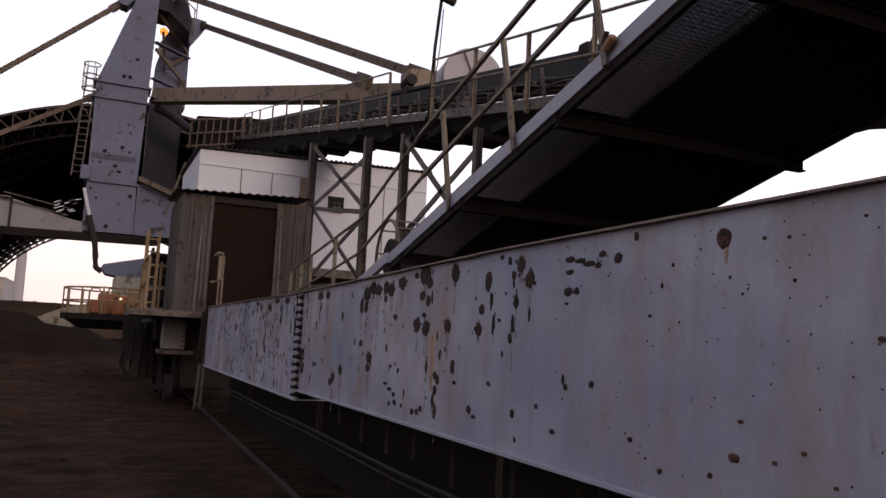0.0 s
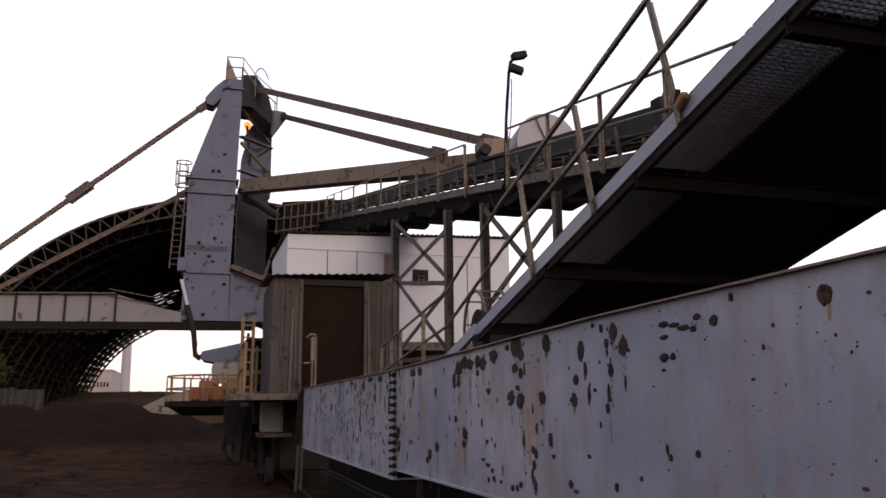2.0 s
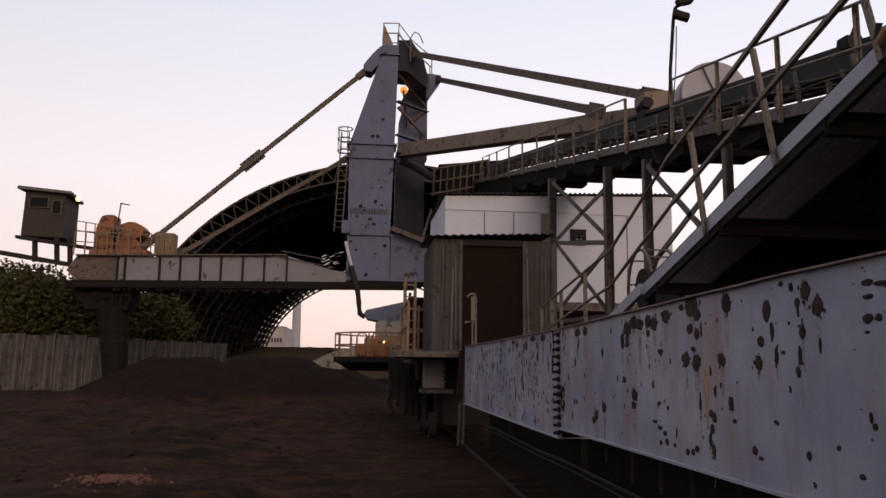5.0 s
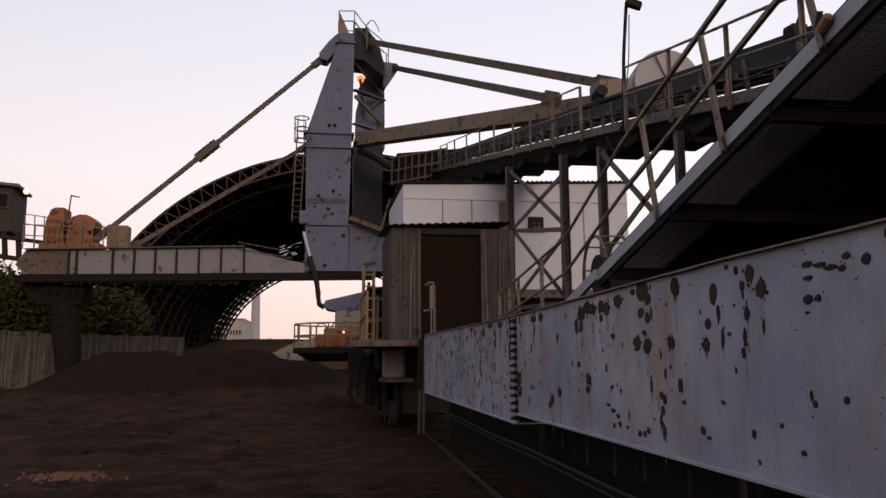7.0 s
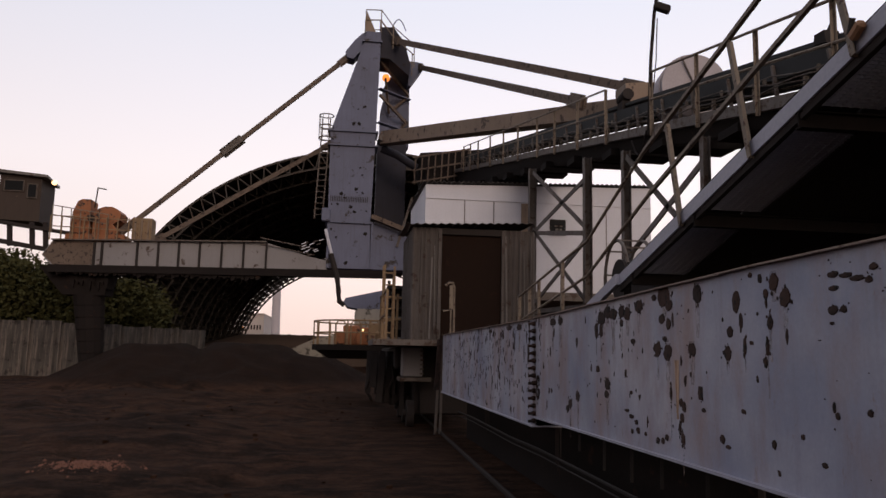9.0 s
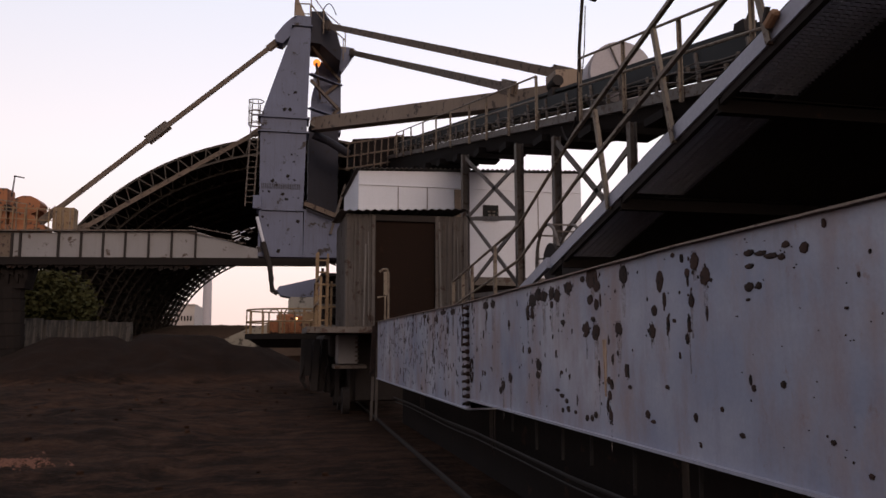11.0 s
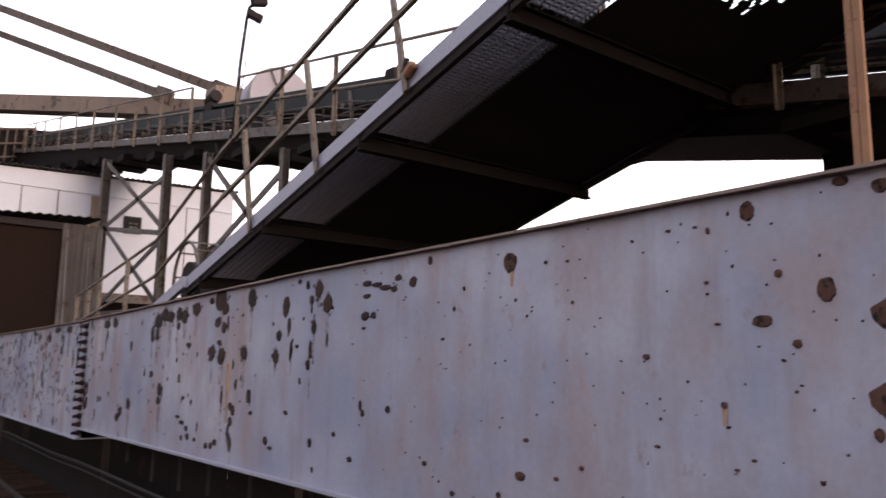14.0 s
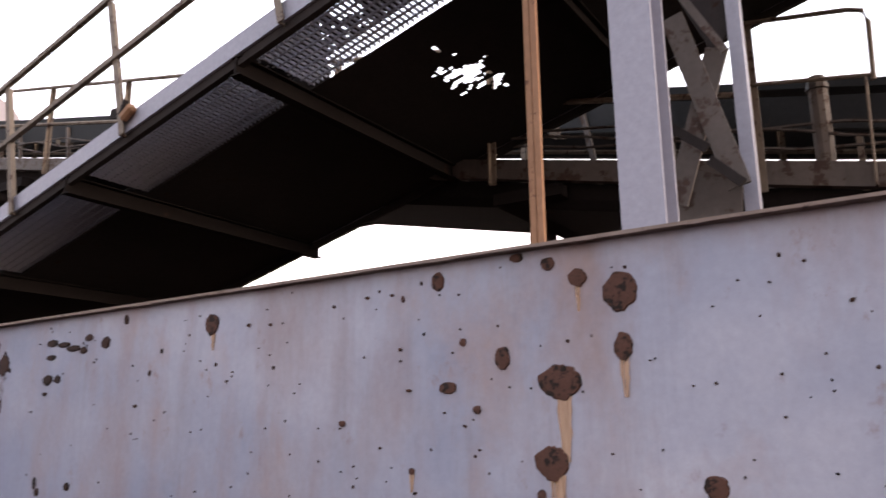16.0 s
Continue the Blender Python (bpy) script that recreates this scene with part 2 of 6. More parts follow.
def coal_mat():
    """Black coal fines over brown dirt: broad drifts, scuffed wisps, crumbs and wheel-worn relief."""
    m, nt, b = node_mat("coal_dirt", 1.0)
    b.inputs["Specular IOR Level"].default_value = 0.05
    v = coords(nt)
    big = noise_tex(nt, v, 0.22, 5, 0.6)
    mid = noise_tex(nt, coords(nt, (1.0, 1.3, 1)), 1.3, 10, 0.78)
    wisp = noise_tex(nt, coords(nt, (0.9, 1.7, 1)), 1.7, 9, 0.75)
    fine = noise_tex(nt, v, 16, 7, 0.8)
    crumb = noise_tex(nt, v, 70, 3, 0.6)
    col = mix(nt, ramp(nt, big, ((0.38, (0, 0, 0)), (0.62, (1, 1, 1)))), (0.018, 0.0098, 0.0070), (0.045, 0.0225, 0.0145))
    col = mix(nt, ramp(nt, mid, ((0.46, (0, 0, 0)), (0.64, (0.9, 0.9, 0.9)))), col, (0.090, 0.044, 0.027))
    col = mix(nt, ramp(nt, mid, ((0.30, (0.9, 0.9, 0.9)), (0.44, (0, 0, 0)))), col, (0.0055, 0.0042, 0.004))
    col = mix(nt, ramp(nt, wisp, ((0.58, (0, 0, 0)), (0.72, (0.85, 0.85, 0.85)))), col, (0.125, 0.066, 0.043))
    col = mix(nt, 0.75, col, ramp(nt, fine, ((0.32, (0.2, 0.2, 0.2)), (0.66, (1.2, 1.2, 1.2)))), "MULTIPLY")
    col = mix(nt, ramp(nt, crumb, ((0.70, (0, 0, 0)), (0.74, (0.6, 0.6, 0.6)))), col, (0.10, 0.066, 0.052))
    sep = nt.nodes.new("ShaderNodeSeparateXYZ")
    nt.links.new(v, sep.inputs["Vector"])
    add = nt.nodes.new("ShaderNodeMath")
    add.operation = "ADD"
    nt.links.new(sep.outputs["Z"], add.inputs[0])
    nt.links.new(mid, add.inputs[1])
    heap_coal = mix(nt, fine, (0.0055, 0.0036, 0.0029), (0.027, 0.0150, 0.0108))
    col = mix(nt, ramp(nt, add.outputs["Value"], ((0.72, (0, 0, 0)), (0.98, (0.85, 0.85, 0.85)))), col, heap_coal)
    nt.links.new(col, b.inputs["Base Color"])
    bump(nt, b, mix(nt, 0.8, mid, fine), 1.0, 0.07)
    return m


def leaf_mat():
    m, nt, b = node_mat("leaves", 0.9)
    b.inputs["Specular IOR Level"].default_value = 0.08
    v = coords(nt)
    col = mix(nt, noise_tex(nt, v, 1.2), (0.030, 0.029, 0.011), (0.062, 0.055, 0.021))
    nt.links.new(col, b.inputs["Base Color"])
    return m


def glass_mat():
    m, nt, b = node_mat("window_glass", 0.5)
    b.inputs["Specular IOR Level"].default_value = 0.1
    b.inputs["Base Color"].default_value = (0.006, 0.006, 0.007, 1)
    return m


def glow_mat(name, colour, power):
    m, nt, b = node_mat(name, 0.4)
    b.inputs["Base Color"].default_value = (*colour, 1)
    b.inputs["Emission Color"].default_value = (*colour, 1)
    b.inputs["Emission Strength"].default_value = power
    return m


M["coal"], M["leaf"], M["glass"] = coal_mat(), leaf_mat(), glass_mat()
M["lamp"] = glow_mat("amber_lamp", (1.0, 0.30, 0.05), 1.2)
M["lampw"] = glow_mat("warm_lamp", (1.0, 0.62, 0.3), 3.0)

# ---- mesh helpers ----
ORIGIN = {}


def thing(name, at, label, category, group="", kind=""):
    ob = new(name)
    ob.empty_display_size = 0.2
    ob.location = at
    ORIGIN[ob.name] = Vector(at)
    return tagged(ob, label, category, group, kind)


def part(name, bm, material, parent=None, label="", smooth=False):
    """One bmesh, in world places, as one mesh object under a thing or a part."""
    o = ORIGIN[parent.name] if parent else Vector((0, 0, 0))
    bm.transform(Matrix.Translation(-o))
    me = bpy.data.meshes.new(name)
    bm.to_mesh(me)
    bm.free()
    me.materials.append(material)
    if smooth:
        for p in me.polygons:
            p.use_smooth = True
    ob = new(name, me)
    if parent:
        ob.parent = parent
    ORIGIN[ob.name] = o
    return tagged(ob, label) if label else ob


def single(name, bm, material, label, category, kind="", group="", smooth=False):
    return tagged(part(name, bm, material, None, "", smooth), label, category, group, kind)


def mesh():
    return bmesh.new()


QUADS = ((0, 3, 2, 1), (4, 5, 6, 7), (0, 1, 5, 4), (1, 2, 6, 5), (2, 3, 7, 6), (3, 0, 4, 7))


def hexa(bm, pts):
    v = [bm.verts.new(p) for p in pts]
    for q in QUADS:
        bm.faces.new([v[i] for i in q])
    return bm


def box(bm, x0, x1, y0, y1, z0, z1):
    return hexa(bm, [(x0, y0, z0), (x1, y0, z0), (x1, y1, z0), (x0, y1, z0), (x0, y0, z1), (x1, y0, z1), (x1, y1, z1), (x0, y1, z1)])


def axes(a, b, up=(0, 0, 1)):
    d = (Vector(b) - Vector(a)).normalized()
    up = Vector(up)
    if abs(d.dot(up)) > 0.98:
        up = Vector((0, 1, 0))
    s = d.cross(up).normalized()
    return d, s, s.cross(d)


def bar(bm, a, b, w, h, up=(0, 0, 1)):
    """A square bar from a to b, w wide and h high."""
    a, b = Vector(a), Vector(b)
    d, s, u = axes(a, b, up)
    q = [(-1, -1), (1, -1), (1, 1), (-1, 1)]
    lo = [a + s * (i * w / 2) + u * (j * h / 2) for i, j in q]
    hi = [p + (b - a) for p in lo]
    return hexa(bm, lo + hi)


def tube(bm, pts, r, n=8, r1=None):
    """A round bar along points, closed at both ends."""
    pts = [Vector(p) for p in pts]
    rings = []
    for i, p in enumerate(pts):
        a = pts[max(i - 1, 0)]
        b = pts[min(i + 1, len(pts) - 1)]
        d, s, u = axes(a, b)
        rr = r if r1 is None else r + (r1 - r) * i / (len(pts) - 1)
        rings.append([bm.verts.new(p + s * (rr * math.cos(k * 2 * math.pi / n)) + u * (rr * math.sin(k * 2 * math.pi / n))) for k in range(n)])
    for r0, r2 in zip(rings, rings[1:]):
        for k in range(n):
            bm.faces.new((r0[k], r0[(k + 1) % n], r2[(k + 1) % n], r2[k]))
    bm.faces.new(rings[0][::-1])
    bm.faces.new(rings[-1])
    return bm


def hbeam(bm, a, b, w, h, t=0.012, up=(0, 0, 1)):
    """A rolled H section: two flanges and a web."""
    a, b = Vector(a), Vector(b)
    d, s, u = axes(a, b, up)
    bar(bm, a + u * (h / 2 - t / 2), b + u * (h / 2 - t / 2), w, t, up)
    bar(bm, a - u * (h / 2 - t / 2), b - u * (h / 2 - t / 2), w, t, up)
    bar(bm, a, b, t, h - 2 * t, up)
    return bm


def angle_bar(bm, a, b, w, t=0.008, up=(0, 0, 1)):
    a, b = Vector(a), Vector(b)
    d, s, u = axes(a, b, up)
    bar(bm, a, b, w, t, up)
    bar(bm, a + s * (w / 2 - t / 2) + u * (w / 2 + t / 2), b + s * (w / 2 - t / 2) + u * (w / 2 + t / 2), t, w, up)
    return bm


def prism(bm, outline, shift):
    """An outline of points, thickened by the vector shift."""
    lo = [bm.verts.new(p) for p in outline]
    hi = [bm.verts.new(Vector(p) + Vector(shift)) for p in outline]
    n = len(lo)
    bm.faces.new(lo[::-1])
    bm.faces.new(hi)
    for i in range(n):
        bm.faces.new((lo[i], lo[(i + 1) % n], hi[(i + 1) % n], hi[i]))
    return bm


def corrugated(bm, origin, along, up, pitch=0.076, depth=0.018, thick=0.003):
    """A corrugated sheet: waves run across 'along', straight in 'up'."""
    o, a, u = Vector(origin), Vector(along), Vector(up)
    n_dir = a.cross(u).normalized()
    steps = max(4, int(a.length / pitch * 4))
    lo, hi = [], []
    for i in range(steps + 1):
        p = o + a * (i / steps) + n_dir * (depth * math.sin(i * math.pi / 2))
        lo.append((bm.verts.new(p), bm.verts.new(p + n_dir * thick)))
        hi.append((bm.verts.new(p + u), bm.verts.new(p + u + n_dir * thick)))
    for i in range(steps):
        for k, order in ((0, 1), (1, -1)):
            bm.faces.new([lo[i][k], lo[i + 1][k], hi[i + 1][k], hi[i][k]][::order])
        bm.faces.new((lo[i][0], lo[i][1], lo[i + 1][1], lo[i + 1][0]))
        bm.faces.new((hi[i][0], hi[i + 1][0], hi[i + 1][1], hi[i][1]))
    for e in (0, steps):
        bm.faces.new((lo[e][0], hi[e][0], hi[e][1], lo[e][1]))
    return bm


rnd = random.Random(7)
# ---- ground, heaps, fence ----
def ground_height(x, y):
    h = 0.16 * noise.noise((x * 0.45, y * 0.3, 0)) + 0.09 * noise.noise((x * 1.3, y * 0.9, 3)) + 0.022 * noise.noise((x * 3.1, y * 2.7, 6)) - .02
    away = max(0.0, min(1.0, (0.9 - x) / 2.0))
    rise = 0.0
    wob = noise.noise((x * 0.35, y * 0.35, 7))
    for cx, cy, rx, ry, top in HEAPS:
        d = math.hypot((x - cx) / rx, (y - cy) / ry) + 0.10 * wob + 0.05 * noise.noise((x * 1.1, y * 1.1, 2))
        if d < 1:
            rise = max(rise, top * min(1.0, 1.45 * (1 - d)) * (1 + 0.12 * wob))
    h += rise
    return h * away if y < 30 else h


HEAPS = ((-8.8, 40, 5.0, 9, 1.85), (-4.6, 41, 5.6, 9, 1.95), (-1.5, 40, 3.6, 7, 1.5), (-4, 16, 4, 4, 0.22), (-6.5, 27, 5, 5, 0.3), (-9.5, 24, 4, 3, 0.25), (-2.0, 24, 3.0, 3, 0.2))


def build_ground():
    bm = mesh()
    xs = [-3000, -900, -300, -120] + [-60 + 2.0 * i for i in range(16)] + [-28 + 0.5 * i for i in range(36)] + [-10 + 0.2 * i for i in range(65)] + [3 + .5 * i for i in range(10)] + [8 + 3 * i for i in range(12)] + [60, 120, 300, 900, 3000]
    ys = [-3000, -900, -200, -60, -20] + [-8 + 0.5 * i for i in range(22)] + [3 + 0.2 * i for i in range(110)] + [25 + .5 * i for i in range(56)] + [53 + 3 * i for i in range(32)] + [160, 220, 320, 600, 1200, 3000]
    grid = [[bm.verts.new((x, y, ground_height(x, y))) for x in xs] for y in ys]
    for r0, r1 in zip(grid, grid[1:]):
        for i in range(len(xs) - 1):
            bm.faces.new((r0[i], r0[i + 1], r1[i + 1], r1[i]))
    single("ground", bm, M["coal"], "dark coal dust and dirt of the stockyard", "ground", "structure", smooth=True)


build_ground()

# ---- long girder beside the camera ----
GX = 2.04
SPLICE = 8.16


def gtop(y):
    return 2.04 if y > SPLICE else 2.045 + 0.062 * min(1.0, (SPLICE - y) / 4.4)


def gbot(y):
    return 0.93 if y > SPLICE else 1.03 + 0.004 * (SPLICE - y)


girder = thing("girder", (2.2, 4, 0.93), "long lilac-painted steel plate girder with rust patches", "girder")


def slab(bm, x0, x1, y0, y1, z00, z01, z10, z11):
    """A plate from y0 to y1 whose lower and upper edges may slope."""
    return hexa(bm, [(x0, y0, z00), (x1, y0, z00), (x1, y1, z10), (x0, y1, z10), (x0, y0, z01), (x1, y0, z01), (x1, y1, z11), (x0, y1, z11)])


for y0, y1 in ((-9.0, 3.76), (3.76, SPLICE - 0.004), (SPLICE + 0.004, 15.55)):
    ta, tb, ba, bb = gtop(y0), gtop(y1), gbot(y0), gbot(y1)
    bm = mesh()
    slab(bm, GX, GX + 0.016, y0, y1, ba, ta - 0.010, bb, tb - 0.010)
    part("web", bm, M["girder"], girder)
    bm = mesh()
    slab(bm, GX - 0.03, GX + 0.30, y0, y1, ta - 0.010, ta, tb - 0.010, tb)
    part("top_flange", bm, M["flange"], girder, "rust-edged top flange")
    bm = mesh()
    slab(bm, GX - 0.03, GX + 0.30, y0, y1, ba - 0.016, ba, bb - 0.016, bb)
    part("bottom_flange", bm, M["column"], girder)
    bm = mesh()
    slab(bm, GX + 0.24, GX + 0.256, y0, y1, ba, ta - 0.010, bb, tb - 0.010)
    part("back_web", bm, M["dark"], girder)
# uneven scale crust along the upper edge
bm = mesh()
y = -1.0
while y < 15.4:
    l = rnd.uniform(.05, .4)
    h = rnd.uniform(.001, .006)
    slab(bm, GX - .033, GX - .026, y, y + l, gtop(y) - .008 - h, gtop(y) - .001, gtop(y + l) - .008 - h * rnd.random(), gtop(y + l) - .001)
    y += l + rnd.uniform(0, .15)
tagged(part("rust_scale", bm, M["flange"], girder, "flaking rust scale along the flange edge"), kind="stuff")
# bolted splice
bm = mesh()
box(bm, GX - 0.014, GX, SPLICE + 0.02, SPLICE + 0.16, 0.95, 2.02)
part("splice_plate", bm, M["girder"], girder)
for k in range(14):
    z = 0.98 + k * 0.077
    bm = mesh()
    yy = SPLICE - 0.005 + rnd.uniform(-.012, .012)
    tube(bm, [(GX, yy, z), (GX - 0.035, yy, z)], 0.027, 6)
    tube(bm, [(GX - .036, yy, z), (GX - 0.075, yy, z - .004)], 0.016, 6)
    part("bolt", bm, M["rust"], girder)
bm = mesh()
tube(bm, [(GX - .012, SPLICE - .16 + .05 * math.cos(a * .5), 1.33 + .12 * math.sin(a * .5)) for a in range(-6, 7)], .008, 6)
part("bent_rod", bm, M["rust"], girder)


def patch(bm, y, z, ry, rz, lift, seed, n=36, ragged=1.0):
    """An uneven flake of rust standing a little proud of the plate."""
    mid = bm.verts.new((GX - lift - 0.002, y, z))
    ring, rim = [], []
    for k in range(n):
        a = 2 * math.pi * k / n
        f = 1 + ragged * (0.5 * noise.noise((math.cos(a) * 1.5 + seed, math.sin(a) * 1.5, seed * 3.7)) + 0.42 * noise.noise((math.cos(a) * 3.7 + seed, math.sin(a) * 3.7, seed)) + 0.22 * noise.noise((math.cos(a) * 9 + seed, math.sin(a) * 9, seed)))
        ring.append(bm.verts.new((GX - lift, y + ry * f * .92 * math.cos(a), z + rz * f * .92 * math.sin(a))))
        rim.append(bm.verts.new((GX - .0005, y + ry * f * math.cos(a), z + rz * f * math.sin(a))))
    for k in range(n):
        bm.faces.new((mid, ring[(k + 1) % n], ring[k]))
        bm.faces.new((ring[k], ring[(k + 1) % n], rim[(k + 1) % n], rim[k]))


# rust flakes: along the girder, height, half length, half height
NEAR_FLAKES = (
    (0.91, 1.752, .058, .044), (0.94, 1.557, .046, .043), (0.74, 1.963, .044, .050), (0.74, 1.83, .024, .034), (0.85, 2.01, .025, .024),
    (0.93, 2.055, .020, .018), (1.27, 2.045, .022, .027), (1.07, 1.82, .023, .031), (1.24, 1.75, .028, .016), (1.15, 1.69, .012, .011), (1.19, 1.87, .010, .011),
    (2.20, 2.0, .033, .037), (0.55, 1.51, .027, .029), (0.97, 1.48, .012, .016), (1.36, 1.53, .009, .009), (1.61, 1.66, .012, .009), (1.02, 2.082, .020, .012),
)
# upper flakes, streams of chips and lone spots further along
UPPER_FLAKES = (
    (4.41, 2.012, 0.054, 0.055), (4.88, 2.030, 0.091, 0.067), (4.80, 1.970, 0.053, 0.034), (5.03, 2.033, 0.038, 0.022), (4.91, 1.889, 0.046, 0.031), (4.81, 1.855, 0.036, 0.034),
    (4.98, 1.696, 0.047, 0.049), (4.83, 1.676, 0.062, 0.048), (4.49, 1.695, 0.048, 0.038), (4.04, 1.783, 0.034, 0.029), (4.07, 1.671, 0.040, 0.038), (3.89, 1.708, 0.016, 0.040),
    (3.65, 1.817, 0.023, 0.036), (3.68, 1.703, 0.014, 0.044), (3.70, 1.628, 0.015, 0.028), (3.61, 2.009, 0.039, 0.044), (3.52, 1.925, 0.043, 0.043), (3.68, 1.956, 0.023, 0.025),
    (3.82, 2.061, 0.019, 0.014), (3.73, 2.035, 0.018, 0.023), (3.16, 1.998, 0.037, 0.015),
)
RAGGED_FLAKES = (
    (3.08, 1.987, 0.040, 0.012), (3.01, 1.968, 0.043, 0.012), (2.94, 1.957, 0.021, 0.014), (2.91, 2.004, 0.025, 0.014), (2.80, 1.976, 0.027, 0.021), (2.68, 2.055, 0.015, 0.018),
    (3.16, 1.940, 0.032, 0.012), (3.17, 1.850, 0.032, 0.022), (3.10, 1.850, 0.018, 0.017), (3.18, 1.795, 0.014, 0.007), (5.30, 1.994, 0.073, 0.045), (5.63, 1.973, 0.057, 0.047),
    (5.51, 1.954, 0.066, 0.054), (5.80, 1.962, 0.085, 0.045), (5.93, 1.982, 0.076, 0.049), (6.07, 1.942, 0.092, 0.054), (6.19, 1.850, 0.040, 0.059), (6.08, 1.846, 0.039, 0.050),
    (5.63, 1.891, 0.034, 0.027), (5.94, 1.437, 0.062, 0.048), (5.96, 1.361, 0.050, 0.032),
)
CHIPS = (
    (6.16, 1.550, 0.040, 0.025), (7.47, 1.973, 0.094, 0.040), (7.22, 1.972, 0.070, 0.038), (5.41, 1.755, 0.043, 0.019), (6.68, 1.305, 0.046, 0.039), (6.90, 1.234, 0.048, 0.040),
    (6.98, 1.188, 0.049, 0.032), (5.54, 1.272, 0.044, 0.011), (5.45, 1.238, 0.043, 0.015), (5.36, 1.205, 0.031, 0.018), (4.79, 1.428, 0.017, 0.040), (4.65, 1.380, 0.025, 0.026),
    (4.61, 1.358, 0.025, 0.032), (4.64, 1.292, 0.025, 0.029), (4.67, 1.226, 0.017, 0.039), (4.63, 1.171, 0.025, 0.038), (4.15, 1.219, 0.027, 0.023), (4.09, 1.186, 0.027, 0.011),
    (3.65, 1.249, 0.017, 0.021), (3.42, 1.306, 0.015, 0.013), (3.27, 1.205, 0.019, 0.012), (3.19, 1.447, 0.009, 0.022),
)
SPOTS = (
    (3.17, 1.415, 0.013, 0.015), (2.97, 1.441, 0.017, 0.014), (5.45, 1.401, 0.022, 0.015), (4.36, 1.355, 0.022, 0.012), (5.00, 1.122, 0.028, 0.020), (4.92, 1.128, 0.027, 0.020),
    (4.86, 1.154, 0.027, 0.020), (5.33, 1.153, 0.031, 0.022), (5.44, 1.138, 0.021, 0.018), (5.20, 1.143, 0.020, 0.014), (2.15, 1.258, 0.024, 0.016), (1.98, 1.268, 0.010, 0.007),
    (2.12, 1.380, 0.013, 0.007), (1.87, 1.313, 0.010, 0.007), (2.52, 1.153, 0.013, 0.010), (2.26, 1.182, 0.011, 0.011), (1.76, 1.232, 0.008, 0.006), (1.58, 1.405, 0.009, 0.005),
    (2.70, 1.245, 0.014, 0.010), (1.37, 1.747, 0.009, 0.004),
)
NEAR_SPOTS = (
    (1.43, 2.023, 0.007, 0.004), (1.39, 2.008, 0.005, 0.010), (1.52, 2.024, 0.007, 0.005), (2.02, 1.982, 0.008, 0.006), (1.92, 1.976, 0.007, 0.005), (2.59, 1.733, 0.010, 0.006),
    (2.52, 1.848, 0.006, 0.010), (2.46, 1.924, 0.006, 0.008), (1.70, 1.178, 0.023, 0.014), (1.33, 1.365, 0.007, 0.004), (1.28, 1.394, 0.007, 0.004), (1.40, 1.863, 0.007, 0.005),
)
for y, z, ry, rz in (*NEAR_FLAKES, *UPPER_FLAKES, *RAGGED_FLAKES, *CHIPS, *SPOTS, *NEAR_SPOTS, (7.45, 1.98, .06, .03), (9.43, 1.98, .16, .03), (8.9, 1.97, .12, .035), (10.6, 1.97, .1, .03)):
    bm = mesh()
    patch(bm, y, z, ry, rz, 0.005, y * 3.1 + z, ragged=.28 if y < 2.4 else .5)
    part("rust_flake", bm, M["rust" if y > 2.4 else "flake"], girder)
    if rz > .034 and 2.4 < y < 9:
        # crumbs broken off the edge, and the brown bleed below
        bm = mesh()
        for k in range(4):
            a = rnd.uniform(0, 6.28)
            patch(bm, y + ry * rnd.uniform(1.05, 1.5) * math.cos(a), min(gtop(y) - .03, z + rz * rnd.uniform(1.05, 1.6) * math.sin(a)), rnd.uniform(.003, .011), rnd.uniform(.004, .016), .003, k + y * 7, n=9)
        tagged(part("rust_grit", bm, M["rust"], girder), kind="stuff")
        bm = mesh()
        l = rnd.uniform(.08, .32) * (1 if y > 2 else .5)
        w, n = ry * rnd.uniform(.35, .8), 9
        z0 = min(gtop(y) - .02, z + rz * 1.2)
        lo = [(GX - .0008, y - w * (1 - .35 * k / n) * (1 + .5 * noise.noise((k * .6, y, 1))), z0 - (l + rz) * k / n) for k in range(n + 1)]
        hi = [(GX - .0008, y + w * (1 - .4 * k / n) * (1 + .5 * noise.noise((k * .6, y, 8))), z0 - (l + rz) * k / n) for k in range(n, -1, -1)]
        prism(bm, lo + hi, (-.0004, 0, 0))
        part("rust_bleed", bm, M["bleed"], girder, "faint brown rust bleed")
# runs below some flakes
for y, z, w, l in ((0.90, 1.72, .022, .16), (0.925, 1.53, .022, .34), (0.74, 1.81, .014, .10), (2.19, 1.97, .012, .06), (0.85, 1.995, .008, .07), (4.7, 1.63, .03, .35), (1.36, 1.525, .008, .05)):
    bm = mesh()
    n = 9
    lo = [(GX - .0016, y - w * (1 - .5 * k / n) * (1 + .4 * noise.noise((k * .7, y, 1))), z - l * k / n) for k in range(n + 1)]
    hi = [(GX - .0016, y + w * (1 - .6 * k / n) * (1 + .4 * noise.noise((k * .7, y, 8))), z - l * k / n) for k in range(n, -1, -1)]
    prism(bm, lo + hi, (-.001, 0, 0))
    part("rust_run", bm, M["drip"], girder, "orange rust run")
